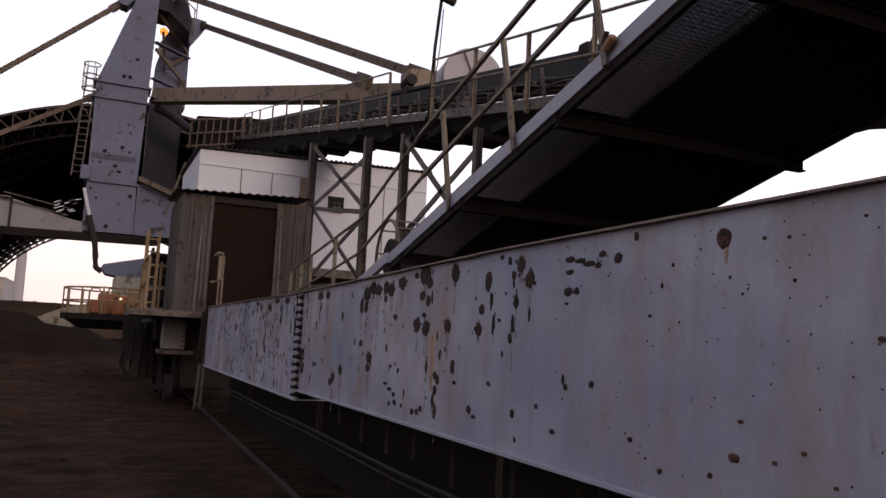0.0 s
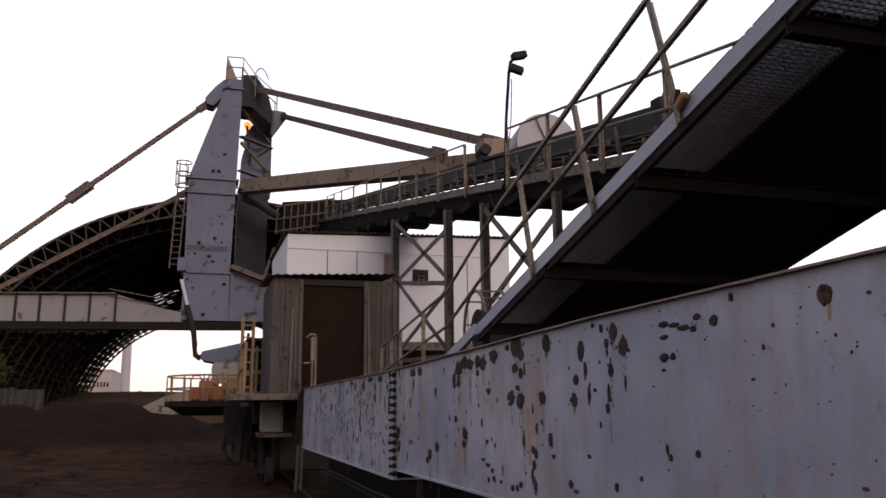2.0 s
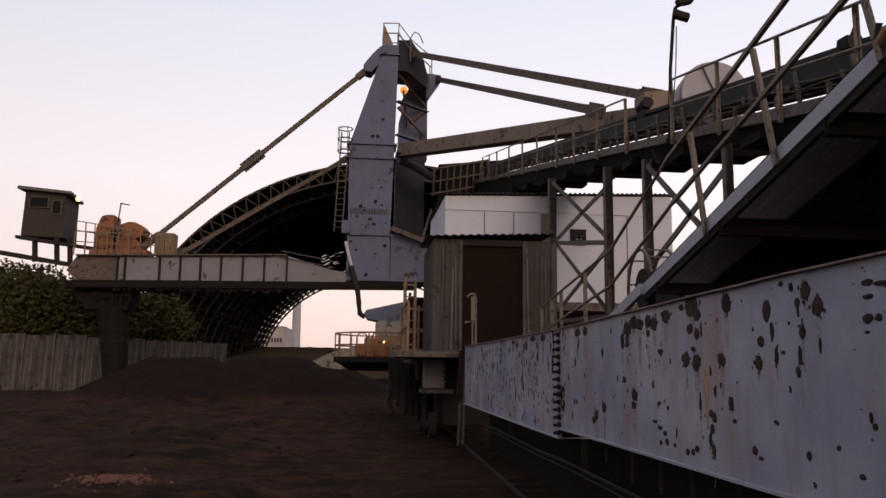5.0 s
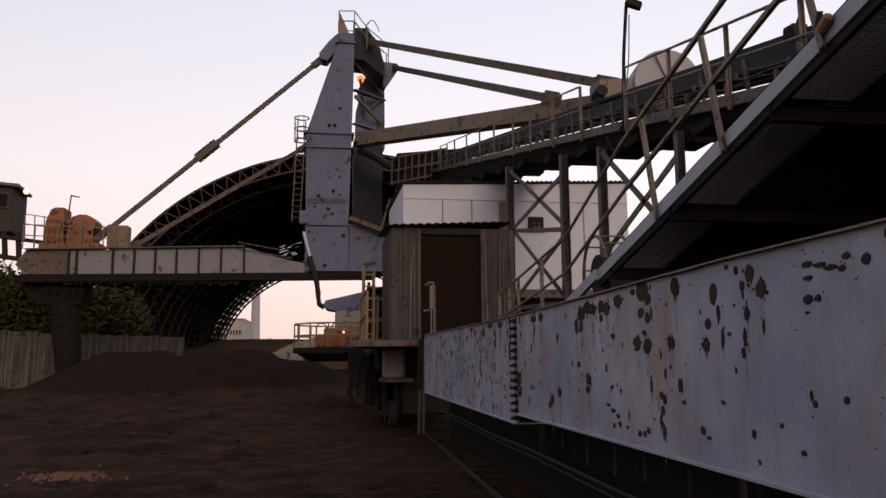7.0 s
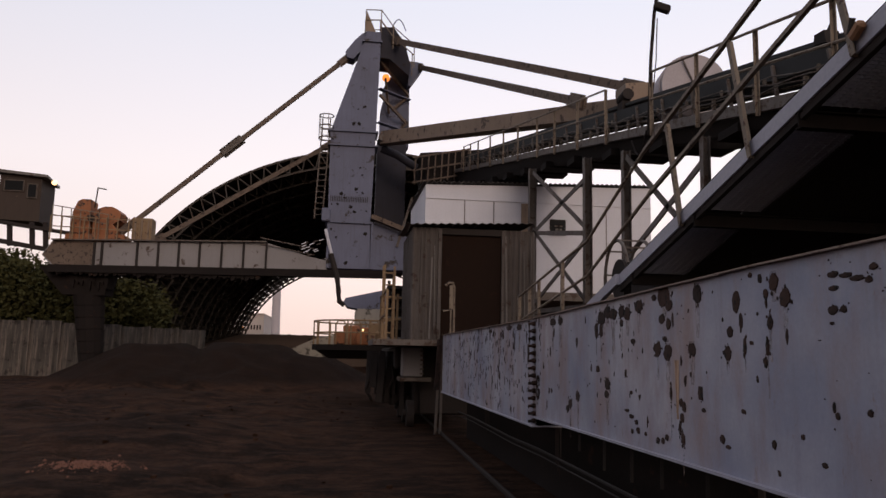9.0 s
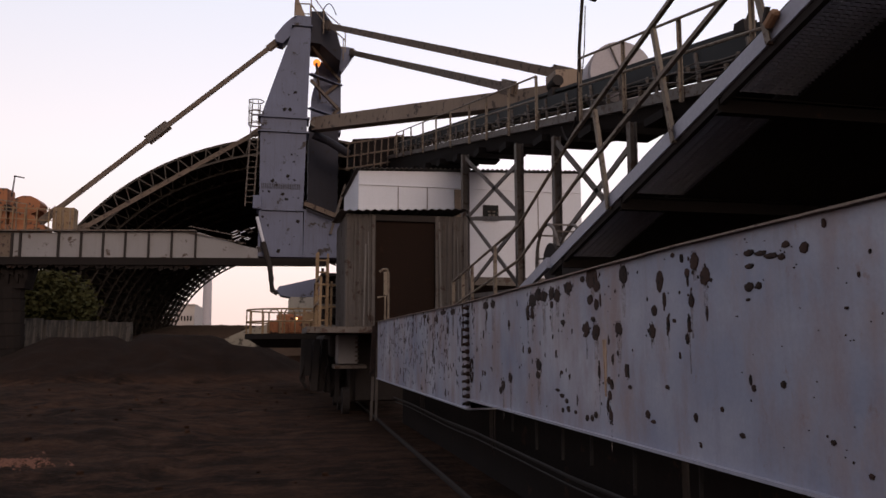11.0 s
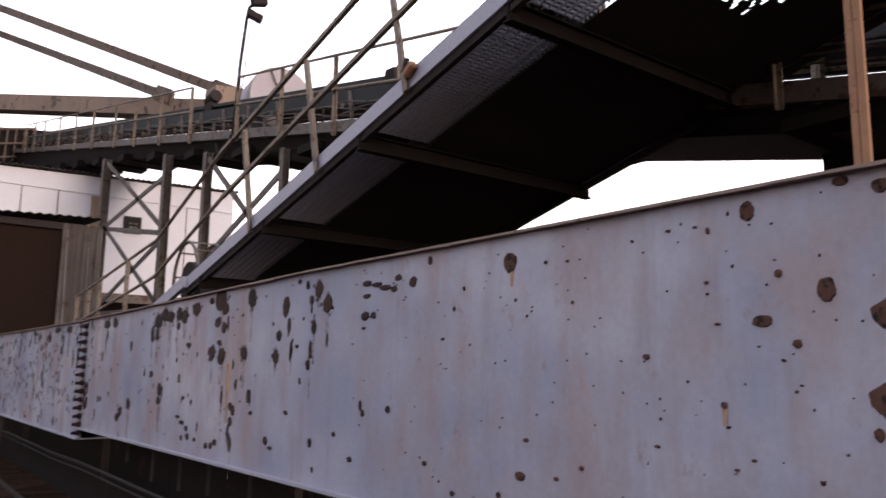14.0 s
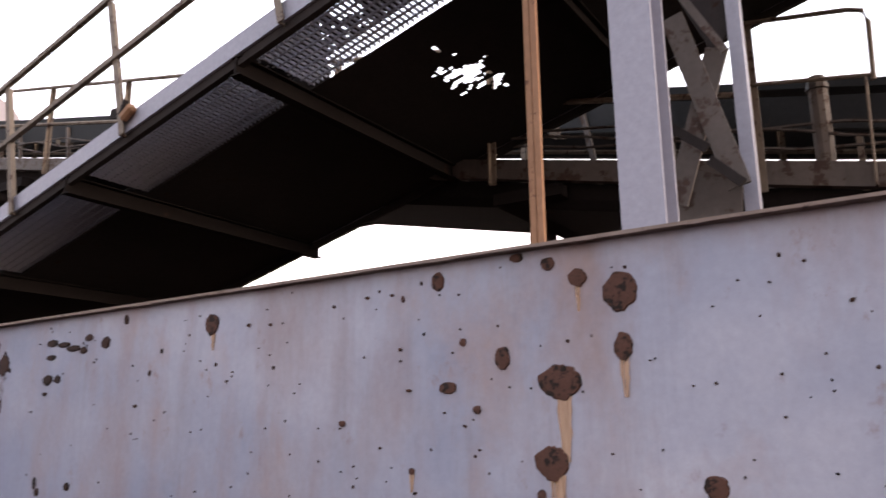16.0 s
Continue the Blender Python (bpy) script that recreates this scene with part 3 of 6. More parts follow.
# small pits and chips, in vertical streams and scattered, denser away from the camera
bm = mesh()
for k in range(1500):
    y = 15.3 - 15.8 * rnd.random() ** 0.7
    if rnd.random() < .35 and y > 3.3:
        y = round(y * 1.3) / 1.3 + rnd.gauss(0, .12)
    if 2.4 < y < 7.9 and rnd.random() < .75 or y <= 2.4 and rnd.random() < .5:
        continue
    z = gbot(y) + 0.04 + (gtop(y) - gbot(y) - 0.07) * (rnd.random() if rnd.random() < .6 else rnd.random() ** .5)
    s = rnd.choice((.003, .004, .006, .009, .013, .02)) * (1 if y < 3.5 else 1.35)
    if y < 3.3 and (s > .008 or rnd.random() < .35):
        s = .0035
    patch(bm, y, z, s * rnd.uniform(.6, 1.3), s * rnd.uniform(.6, 2.4 if y > 3.3 else 1.1) * (1.25 if y > 8.2 else 1), 0.003, k * .77, n=8)
tagged(part("rust_pitting", bm, M["rust"], girder, "scattered small rust pits"), kind="stuff")

# ---- ground rail and pipes under the girder ----
rail = thing("track_rail", (1.95, 6, 0), "worn steel crane rail on the dirt under the girder", "rail", kind="structure")
bm = mesh()
bar(bm, (1.72, -6, .05), (2.35, 26, .05), .035, .03)
part("rail_head", bm, M["oldrail"], rail)
bm = mesh()
bar(bm, (1.72, -6, .015), (2.35, 26, .015), .012, .05)
part("rail_web", bm, M["dark"], rail)
# added black slabs that keep far-side light off the ground under the girder
yard = thing("under_girder_block", (3.6, 4, 0), "dark slabs added below the girder to block light from behind", "conveyor")
bm = mesh()
box(bm, 2.62, 2.66, -9, 16, 0, .97)
part("skirt", bm, M["soot_shade"], yard)
bm = mesh()
box(bm, 2.66, 5.1, -9, 16, .75, .95)
part("trough", bm, M["soot_shade"], yard)
for dz, dx, r, nm in ((.59, .25, .014, "pipe"), (.55, .32, .012, "pipe"), (.51, .28, .008, "cable")):
    t_ob = thing("conduit", (GX + dx, 4, dz), "thin grey service pipe slung under the girder", "pipe", "pipes under the girder")
    bm = mesh()
    tube(bm, [(GX + dx, -6 + i * 1.5, dz + .012 * math.sin(i * 2.1)) for i in range(15)], r, 8)
    part("run", bm, M["pipe"], t_ob)
    for y in range(-4, 15, 4):
        bm = mesh()
        bar(bm, (GX + dx, y + dx, dz - .05), (GX + dx, y + dx, 0.98), .014, .006)
        part("hanger", bm, M["dark"], t_ob)

for y, l in ((7.15, .22), (6.48, .3), (5.87, .3), (5.32, .26), (4.66, .34), (3.9, .3), (3.1, .3)):
    rod = thing("hanging_strap", (2.2, y, gbot(y) - .02), "rusty strap hanging below the girder", "strap", "straps below the girder")
    bm = mesh()
    bar(bm, (2.2, y, gbot(y) - .01), (2.2, y + .01, gbot(y) - .016 - l), .022, .008)
    part("strap", bm, M["pipe"], rod)

# ---- inclined conveyor stair above the girder ----
SL = -0.2595


def inc(y):
    """Height of the stringer's lower edge."""
    return 2.455 + (7.93 - y) * -SL


IX0, IX1, IY0, IY1 = 3.0, 5.45, 8.3, -3.0
incline = thing("inclined_conveyor", (4.2, 8, 2.3), "dark inclined conveyor with a side walkway over the girder", "conveyor")
DN = Vector((0, -SL, 1)).normalized()
for x in (IX0, IX1):
    q = .03 * (1 if x < 4 else -1)
    bm = mesh()
    # channel section, drawn as one closed outline
    sec = [(0, .06), (2 * q, .06), (2 * q, .072), (q * .4, .072), (q * .4, .168), (2 * q, .168), (2 * q, .18), (0, .18)]
    prism(bm, [(x + dx, IY0, inc(IY0) + dz) for dx, dz in sec], (0, IY1 - IY0, inc(IY1) - inc(IY0)))
    part("stringer", bm, M["column"], incline, "grey channel stringer")
    # separate dark strip along the stringer's lower edge
    bm = mesh()
    prism(bm, [(x + dx, IY0, inc(IY0) + dz) for dx, dz in ((q * .6, 0), (2 * q, 0), (2 * q, .058), (q * .6, .058))], (0, IY1 - IY0, inc(IY1) - inc(IY0)))
    part("lower_lip", bm, M["dark"], incline)
for y in (6.45, 4.87, 3.27, 1.7, 0.1, -1.5, 7.9):
    bm = mesh()
    z = inc(y)
    sec = [(-.04, -.06), (.04, -.06), (.04, -.05), (.006, -.05), (.006, .05), (.04, .05), (.04, .06), (-.04, .06), (-.04, .05), (-.006, .05), (-.006, -.05), (-.04, -.05)]
    prism(bm, [(IX0 + .005, y + dy, z + dz) for dy, dz in sec], (IX1 - IX0 + .04, 0, 0))
    # near black, so the shade below the incline is in the beam's colour
    part("cross_beam", bm, M["soot_shade"], incline)


def grating(y0, y1, x0, x1):
    bm = mesh()
    n = int((y0 - y1) / 0.035)
    for k in range(n):
        y = y0 - (k + .5) * 0.035
        bar(bm, (x0, y, inc(y) + .10), (x1, y, inc(y) + .10), .006, .02)
    for k in range(8):
        x = x0 + (k + .5) * (x1 - x0) / 8
        bar(bm, (x, y0, inc(y0) + .10), (x, y1, inc(y1) + .10), .012, .012)
    return bm


ys = [8.2, 6.5, 4.9, 3.3, 1.7, .1, -1.5, -3]
for a, b in zip(ys, ys[1:]):
    # bars take the pale column paint, putting the skylight on them into the colour
    part("grating", grating(a - .05, b + .05, IX0 + .07, IX0 + .62), M["column"], incline, "open steel walkway grating")


def tread_sheet():
    """Added dark sheet a hand above the grating that blocks the sky, with ragged gaps."""
    bm = mesh()
    nx, ny = 34, 620
    x0, x1 = IX0 + .07, IX0 + .65
    vs = [[bm.verts.new((x0 + (x1 - x0) * i / nx, 8.1 - 10.9 * j / ny, inc(8.1 - 10.9 * j / ny) + .26)) for i in range(nx + 1)] for j in range(ny + 1)]
    for j in range(ny):
        for i in range(nx):
            x, y = x0 + (x1 - x0) * (i + .5) / nx, 8.1 - 10.9 * (j + .5) / ny
            gap = 9.0
            for hx, hy, rx, ry in ((3.34, 3.19, .11, .28), (3.38, 2.80, .10, .12), (3.40, 3.71, .07, .12), (3.34, 4.04, .05, .06), (3.42, 2.3, .10, .14), (3.4, 1.4, .15, .25)):
                gap = min(gap, math.hypot((x - hx) / rx, (y - hy) / ry))
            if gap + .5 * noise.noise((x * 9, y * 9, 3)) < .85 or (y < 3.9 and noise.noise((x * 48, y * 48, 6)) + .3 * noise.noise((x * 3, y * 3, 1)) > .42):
                continue
            bm.faces.new((vs[j][i], vs[j + 1][i], vs[j + 1][i + 1], vs[j][i + 1]))
    bmesh.ops.delete(bm, geom=[v for v in bm.verts if not v.link_faces], context="VERTS")
    return bm


# added to hold back skylight behind the grating; light passes only at the gaps
part("tread_sheet", tread_sheet(), M["dark"], incline, "dark sheet added over the grating to block the sky, with ragged gaps")


def pan_sheet():
    """Conveyor underside with a ragged hole rusted through it."""
    bm = mesh()
    nx, ny = 90, 480
    x0, x1 = IX0 + .60, IX1 + .02
    hx, hy = 4.3, 2.52
    top = {}
    def v(i, j):
        if (i, j) not in top:
            x = x0 + (x1 - x0) * i / nx
            y = IY0 + (IY1 - IY0) * j / ny
            top[i, j] = bm.verts.new((x, y, inc(y) + .06 + .01 * noise.noise((x * 2, y * 2, 1))))
        return top[i, j]
    for j in range(ny):
        for i in range(nx):
            x = x0 + (x1 - x0) * (i + .5) / nx
            y = IY0 + (IY1 - IY0) * (j + .5) / ny
            d = math.hypot((x - hx) / .40, (y - hy) / .22) + .8 * noise.noise((x * 6, y * 6, 5)) + .85 * noise.noise((x * 19, y * 19, 9))
            if d < .37:
                continue
            bm.faces.new((v(i, j), v(i, j + 1), v(i + 1, j + 1), v(i + 1, j)))
    return bm


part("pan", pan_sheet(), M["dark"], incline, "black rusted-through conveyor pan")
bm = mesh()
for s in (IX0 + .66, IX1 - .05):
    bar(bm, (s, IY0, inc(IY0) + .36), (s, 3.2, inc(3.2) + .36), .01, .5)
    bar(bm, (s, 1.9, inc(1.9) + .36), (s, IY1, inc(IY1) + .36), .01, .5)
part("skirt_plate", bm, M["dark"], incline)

# stair handrail on the stringer
stair_rail = thing("stair_handrail", (2.97, 5, 3.2), "cream-painted rusty stair handrail on the stringer", "handrail")
for y in (6.67, 5.46, 4.25, 2.9, 1.6, .3, -1.0):
    b0 = Vector((2.97, y, inc(y) + .1))
    t0 = b0 + DN
    bm = mesh()
    angle_bar(bm, b0 - DN * .06, t0, .048, .009, (1, 0, 0))
    part("post", bm, M["rail"], stair_rail)
for h in (1.0, .52):
    a = Vector((2.97, 7.2, inc(7.2) + .1)) + DN * h
    b = Vector((2.97, -2.9, inc(-2.9) + .1)) + DN * h
    bm = mesh()
    bar(bm, a, b, .035, .035)
    part("rail", bm, M["rail"], stair_rail)

# low ramp from the stair foot towards the shelter, with its rail
ramp_ob = thing("access_ramp", (3.0, 11, 1.7), "short sloping access ramp with cream handrail behind the girder", "ramp")
for x in (2.98, 3.6):
    bm = mesh()
    bar(bm, (x, 8.25, inc(8.25) + .12), (x, 9.3, inc(9.3) + .12), .05, .12)
    part("stair_foot", bm, M["column"], ramp_ob)
    bm = mesh()
    bar(bm, (x, 9.3, 2.0), (x, 13.2, 1.75), .05, .12)
    part("ramp_stringer", bm, M["steel"], ramp_ob)
bm = mesh()
hexa(bm, [(3.0, 9.0, 2.0), (3.6, 9.0, 2.0), (3.6, 13.3, 1.75), (3.0, 13.3, 1.75), (3.0, 9.0, 2.03), (3.6, 9.0, 2.03), (3.6, 13.3, 1.78), (3.0, 13.3, 1.78)])
part("tread_plate", bm, M["dark"], ramp_ob)
for y in (10.35, 11.62, 12.2, 12.9):
    bm = mesh()
    bar(bm, (2.97, y, 1.9 - .06 * (y - 10)), (2.97, y, 2.97 - .114 * (y - 10)), .045, .045)
    part("post", bm, M["rail"], ramp_ob)
for h, za, zb in ((1.0, 3.06, 2.64), (.52, 2.63, 2.22)):
    bm = mesh()
    top = Vector((2.97, 7.2, inc(7.2) + .1)) + DN * h
    tube(bm, [top, (2.97, 9.28, za), (2.97, 12.92, zb), (2.97, 13.0, zb - .05)], .019, 8)
    part("rail", bm, M["rail"], ramp_ob)
for y in (13.2, 9.2):
    bm = mesh()
    bar(bm, (3.3, y, -.1), (3.3, y, 2.0 - .06 * (y - 9.0)), .12, .12)
    part("prop", bm, M["dark"], ramp_ob)
# guard hoops over the tail pulley
guard = thing("pulley_guard", (3.6, 9.5, 2.1), "dark tail pulley with curved strap guard", "guard")
bm = mesh()
tube(bm, [(3.45, 9.5, 2.62), (4.9, 9.5, 2.62)], .26, 20)
part("pulley", bm, M["dark"], guard)
for x in (3.42, 3.75):
    bm = mesh()
    tube(bm, [(x, 9.5 + .42 * math.cos(a), 2.62 + .5 * math.sin(a)) for a in [-.5 + .3 * k for k in range(12)]], .022, 6)
    part("hoop", bm, M["steel"], guard)
for a in (.2, .9, 1.6, 2.3):
    bm = mesh()
    bar(bm, (3.42, 9.5 + .42 * math.cos(a), 2.62 + .5 * math.sin(a)), (3.75, 9.5 + .42 * math.cos(a), 2.62 + .5 * math.sin(a)), .02, .02)
    part("strap", bm, M["steel"], guard)
bm = mesh()
bar(bm, (4.1, 9.5, -.1), (4.1, 9.5, 2.5), .3, .3)
part("stand", bm, M["dark"], guard)

# ---- columns on the girder ----
frame_ob = thing("support_frame", (2.75, .9, 2.1), "lilac H-column frame with dark bracing beside the girder", "frame")


def h_outline(x, y, w, d, t):
    h, k = w / 2, d / 2
    pts = [(-k, -h), (-k + t, -h), (-k + t, -t / 2), (k - t, -t / 2), (k - t, -h), (k, -h), (k, h), (k - t, h), (k - t, t / 2), (-k + t, t / 2), (-k + t, h), (-k, h)]
    return [(x + a, y + b) for a, b in pts]


for x, y, w, top in ((2.83, .9, .155, 4.6),):
    bm = mesh()
    prism(bm, [(a, b, .2) for a, b in h_outline(x, y, w, .16, .014)], (0, 0, top))
    part("column", bm, M["column"], frame_ob)
bm = mesh()
prism(bm, [(3.18, .60, .2), (3.18, .652, .2), (3.19, .652, .2), (3.19, .612, .2), (3.23, .612, .2), (3.23, .60, .2)], (0, 0, 4.6))
part("column", bm, M["column"], frame_ob)
for a, b, w, coat in (((3.060, 0.830, 3.210), (3.060, 0.640, 2.480), 0.085, "steel"),
                      ((3.100, 0.680, 3.050), (3.100, 0.880, 2.460), 0.085, "steel"),
                      ((3.040, 0.780, 3.270), (3.040, 0.640, 3.000), 0.03, "steel"),
                      ((3.020, 0.870, 2.750), (3.020, 0.730, 2.630), 0.035, "dark"),
                      ((3.030, 0.730, 2.590), (3.030, 0.620, 2.480), 0.035, "dark")):
    bm = mesh()
    bar(bm, a, b, w, .012, (1, 0, 0))
    part("brace", bm, M[coat], frame_ob)
bm = mesh()
prism(bm, [(3.160, 0.910, 2.650), (3.160, 0.650, 2.530), (3.160, 0.660, 2.400), (3.160, 0.930, 2.400)], (.012, 0, 0))
part("gusset", bm, M["steel"], frame_ob)
# web plate in dark steel: the incline's shade on it is in the colour
bm = mesh()
prism(bm, [(3.200, 0.600, 3.430), (3.200, 0.620, 3.190), (3.200, 0.720, 3.080), (3.200, 0.850, 3.390), (3.200, 0.850, 3.520)], (.012, 0, 0))
part("web_plate", bm, M["dark"], frame_ob)
rod = thing("hanger_rods", (2.3, 1.09, 2.09), "pair of rusty vertical angle bars standing on the girder", "bar")
for dy in (0, .024):
    bm = mesh()
    angle_bar(bm, (2.22, 1.02 + dy, 2.09), (2.22, 1.02 + dy, 3.9), .014, .004)
    part("rod", bm, M["rustrod"], rod)

# ---- rising conveyor gallery ----
def gal(y):
    return 3.0 + .2065 * y


def gdepth(y):
    return .17 + .010 * max(0, y) + .022 * max(0, y - 20)


X0, X1, GA, GB = 5.3, 6.6, -8.0, 38.0
gallery = thing("conveyor_gallery", (5.9, 14, 5.3), "long rising belt conveyor gallery with walkway and idlers", "conveyor")
for x in (X0, X1):
    bm = mesh()
    q = .04 if x < 6 else -.04
    prism(bm, [(x + dx, GA, gal(GA) + dz) for dx, dz in ((0, -.06), (2 * q, -.06), (2 * q, -.045), (q * .4, -.045), (q * .4, .085), (2 * q, .085), (2 * q, .1), (0, .1))], (0, GB - GA, gal(GB) - gal(GA)))
    # darker grey than the rail's cream, to put the beam's shade into its colour
    part("edge_beam", bm, M["steel"], gallery)
# underside box kept near black, its shade held in the colour
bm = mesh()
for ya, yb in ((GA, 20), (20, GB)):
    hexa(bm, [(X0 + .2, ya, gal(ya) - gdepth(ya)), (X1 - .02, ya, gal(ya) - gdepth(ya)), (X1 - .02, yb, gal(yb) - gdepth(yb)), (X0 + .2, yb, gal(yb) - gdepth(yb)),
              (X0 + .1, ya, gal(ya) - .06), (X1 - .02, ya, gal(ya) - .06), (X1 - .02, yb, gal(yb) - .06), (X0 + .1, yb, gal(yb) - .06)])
part("truss_box", bm, M["soot_shade"], gallery)
bm = mesh()
bar(bm, (6.25, GA, gal(GA) + .86), (6.25, GB, gal(GB) + .86), .62, .06)
part("carrying_belt", bm, M["belt"], gallery, "black rubber belt")
bm = mesh()
bar(bm, (6.25, GA, gal(GA) + .16), (6.25, GB, gal(GB) + .16), .6, .03)
part("return_belt", bm, M["belt"], gallery, "black rubber belt")
for dx, z in ((.36, .62), (-.36, .62)):
    bm = mesh()
    bar(bm, (6.25 + dx, GA, gal(GA) + z), (6.25 + dx, GB, gal(GB) + z), .05, .24)
    part("idler_rail", bm, M["belt"], gallery)
for k in range(36):
    y = -7.4 + k * 1.25
    bm = mesh()
    bar(bm, (5.88, y + .3, gal(y)), (5.88, y + .3, gal(y) + .5), .06, .04)
    part("stanchion", bm, M["rail"], gallery)
    bm = mesh()
    bar(bm, (5.84, y + .85, gal(y + .6) - .02), (5.84, y + 1.0, gal(y + .6) + .78), .05, .04)
    part("idler_frame", bm, M["steel"], gallery)
    bm = mesh()
    tube(bm, [(5.86, y, gal(y) + .50), (6.05, y, gal(y) + .56)], .055, 8)
    part("idler", bm, M["rail"], gallery)
    if k % 2 == 0:
        d = gdepth(y)
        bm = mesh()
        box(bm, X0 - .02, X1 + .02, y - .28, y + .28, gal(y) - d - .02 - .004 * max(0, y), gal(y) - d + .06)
        part("cross_beam", bm, M["soot_shade"], gallery)
for dz, dx in ((.30, .06), (.24, .10), (.36, .08)):
    cable = thing("tray_cable", (X0 + dx, 14, 5.9), "grey electric cable sagging along the gallery rail", "cable", "gallery cables")
    bm = mesh()
    n = 150
    tube(bm, [(X0 + dx, -6 + k * .28, gal(-6 + k * .28) + dz + .04 * math.sin(k * 1.1 + dz * 40) * math.sin(k * .31)) for k in range(n)], .011, 5)
    part("strand", bm, M["steel"], cable)


def handrail(x, ys, h, name, label):
    r_ob = thing(name, (x, ys[0], gal(ys[0])), label, "handrail", "gallery handrails")
    for y in ys:
        bm = mesh()
        bar(bm, (x - .03, y, gal(y) - .12), (x - .03, y, gal(y) + h), .05, .012, (0, 1, 0))
        bar(bm, (x - .01, y - .02, gal(y) - .12), (x - .01, y - .02, gal(y) + h), .012, .05, (0, 1, 0))
        part("post", bm, M["rail"], r_ob)
    for hh in (h, h * .52):
        bm = mesh()
        tube(bm, [(x - .03, ys[0], gal(ys[0]) + hh), (x - .03, ys[-1], gal(ys[-1]) + hh)], .021, 6)
        part("rail", bm, M["rail"], r_ob)


near_label = "cream-painted rusty gallery handrail with angle posts"
handrail(X0, [34.2, 32.3, 30.4, 27.8, 25.4, 23.2, 20.8, 19.0, 17.05, 15.1], 1.05, "gallery_handrail", near_label)
handrail(X0, [12.75, 11.0, 9.3, 7.7, 6.1, 4.5, 2.9, 1.6, .95], 1.05, "gallery_handrail", near_label)
handrail(X1, [34 - 2.2 * k for k in range(18)], 1.05, "gallery_handrail", "far-side gallery handrail with thin posts")
# bent end of the near handrail
end_loop = thing("rail_end_loop", (X0, .3, gal(.3)), "bent pipe end of the gallery handrail with a wide lower post", "handrail", "gallery handrails")
bm = mesh()
tube(bm, [(X0 - .03, .95, gal(.95) + 1.05), (X0 - .03, .34, 4.15), (X0 - .03, .26, 4.12), (X0 - .03, .235, 4.04), (X0 - .03, .25, 3.66)], .016, 8)
part("bent_rail", bm, M["rail"], end_loop)
bm = mesh()
tube(bm, [(X0 - .03, .95, gal(.95) + .61), (X0 - .03, .25, 3.69)], .014, 8)
part("mid_rail", bm, M["rail"], end_loop)
bm = mesh()
bar(bm, (X0 - .03, .29, 3.68), (X0 - .03, .31, 3.0), .075, .012, (0, 1, 0))
part("lower_post", bm, M["rail"], end_loop)
# short corner stanchion and cap
bollard = thing("pipe_post", (X0 + .1, .57, gal(.57)), "capped pipe post on the gallery edge", "post")
bm = mesh()
tube(bm, [(X0 + .1, .57, gal(.57) + .1), (X0 + .1, .57, gal(.57) + .62)], .06, 10)
part("pipe", bm, M["steel"], bollard)
bm = mesh()
tube(bm, [(X0 + .1, .57, gal(.57) + .60), (X0 + .1, .57, gal(.57) + .66), (X0 + .1, .57, gal(.57) + .69)], .075, 10, .05)
part("cap", bm, M["steel"], bollard)

# trestle
trestle = thing("trestle", (X0, 16, 0), "braced grey steel trestle carrying the gallery", "trestle")
for y, w in ((21.4, .2), (16.4, .17), (14.06, .15), (10.83, .12)):
    bm = mesh()
    k = w / 2
    pts = [(-k, -k), (-k + .02, -k), (-k + .02, -.01), (k - .02, -.01), (k - .02, -k), (k, -k), (k, k), (k - .02, k), (k - .02, .01), (-k + .02, .01), (-k + .02, k), (-k, k)]
    prism(bm, [(X0 + a, y + c, -.1) for a, c in pts], (0, 0, gal(y) - gdepth(y) + .1))
    part("column", bm, M["steel"], trestle)
for (ya, za), (yb, zb) in (((21.2, 6.85), (16.5, 4.52)), ((21.2, 5.1), (16.4, 5.6)), ((21.3, 5.12), (16.4, 4.36)), ((21.2, 5.2), (16.5, 2.9)), ((21.2, 3.05), (16.5, 4.2)), ((21.3, 2.9), (16.4, 2.75)), ((13.95, 5.45), (10.9, 3.28)), ((13.95, 3.5), (10.9, 4.56))):
    bm = mesh()
    bar(bm, (X0 - .03, ya, za), (X0 - .03, yb, zb), .03, .11)
    part("brace", bm, M["steel"], trestle)
for y in (8.2, 3.0, -2.0, 27):
    bm = mesh()
    bar(bm, (X1 - .2, y, -.1), (X1 - .2, y, gal(y) - gdepth(y)), .18, .18)
    part("rear_column", bm, M["dark"], trestle)

# ---- white switch house ----
HY = 23.0
house = thing("switch_house", (6, HY, 3.6), "white sheet-clad switch house on the machine's deck", "cabin")
bm = mesh()
hexa(bm, [(2.4, HY, 3.6), (9.5, HY, 3.6), (9.5, HY + 5, 3.6), (2.4, HY + 5, 3.6), (2.4, HY, 6.76), (9.5, HY, 6.98), (9.5, HY + 5, 7.05), (2.4, HY + 5, 6.85)])
part("wall", bm, M["white"], house)
bm = mesh()
corrugated(bm, (2.3, HY - .15, 6.81), (7.35, 0, .23), (0, 5.4, .1), .15, .03, .006)
part("roof", bm, M["corr"], house)
bm = mesh()
box(bm, 2.4, 9.5, HY - .03, HY, 6.33, 6.37)
part("ledge", bm, M["white"], house)
for x in (3.6, 4.5, 5.75, 7.35, 8.05, 8.75):
    bm = mesh()
    box(bm, x - .015, x + .015, HY - .012, HY, 3.65, 6.32)
    part("seam", bm, M["corr"], house)
bm = mesh()
box(bm, 5.35, 5.62, HY - .02, HY, 4.4, 6.3)
part("stain_panel", bm, M["tan"], house, "brown water-stained strip")
bm = mesh()
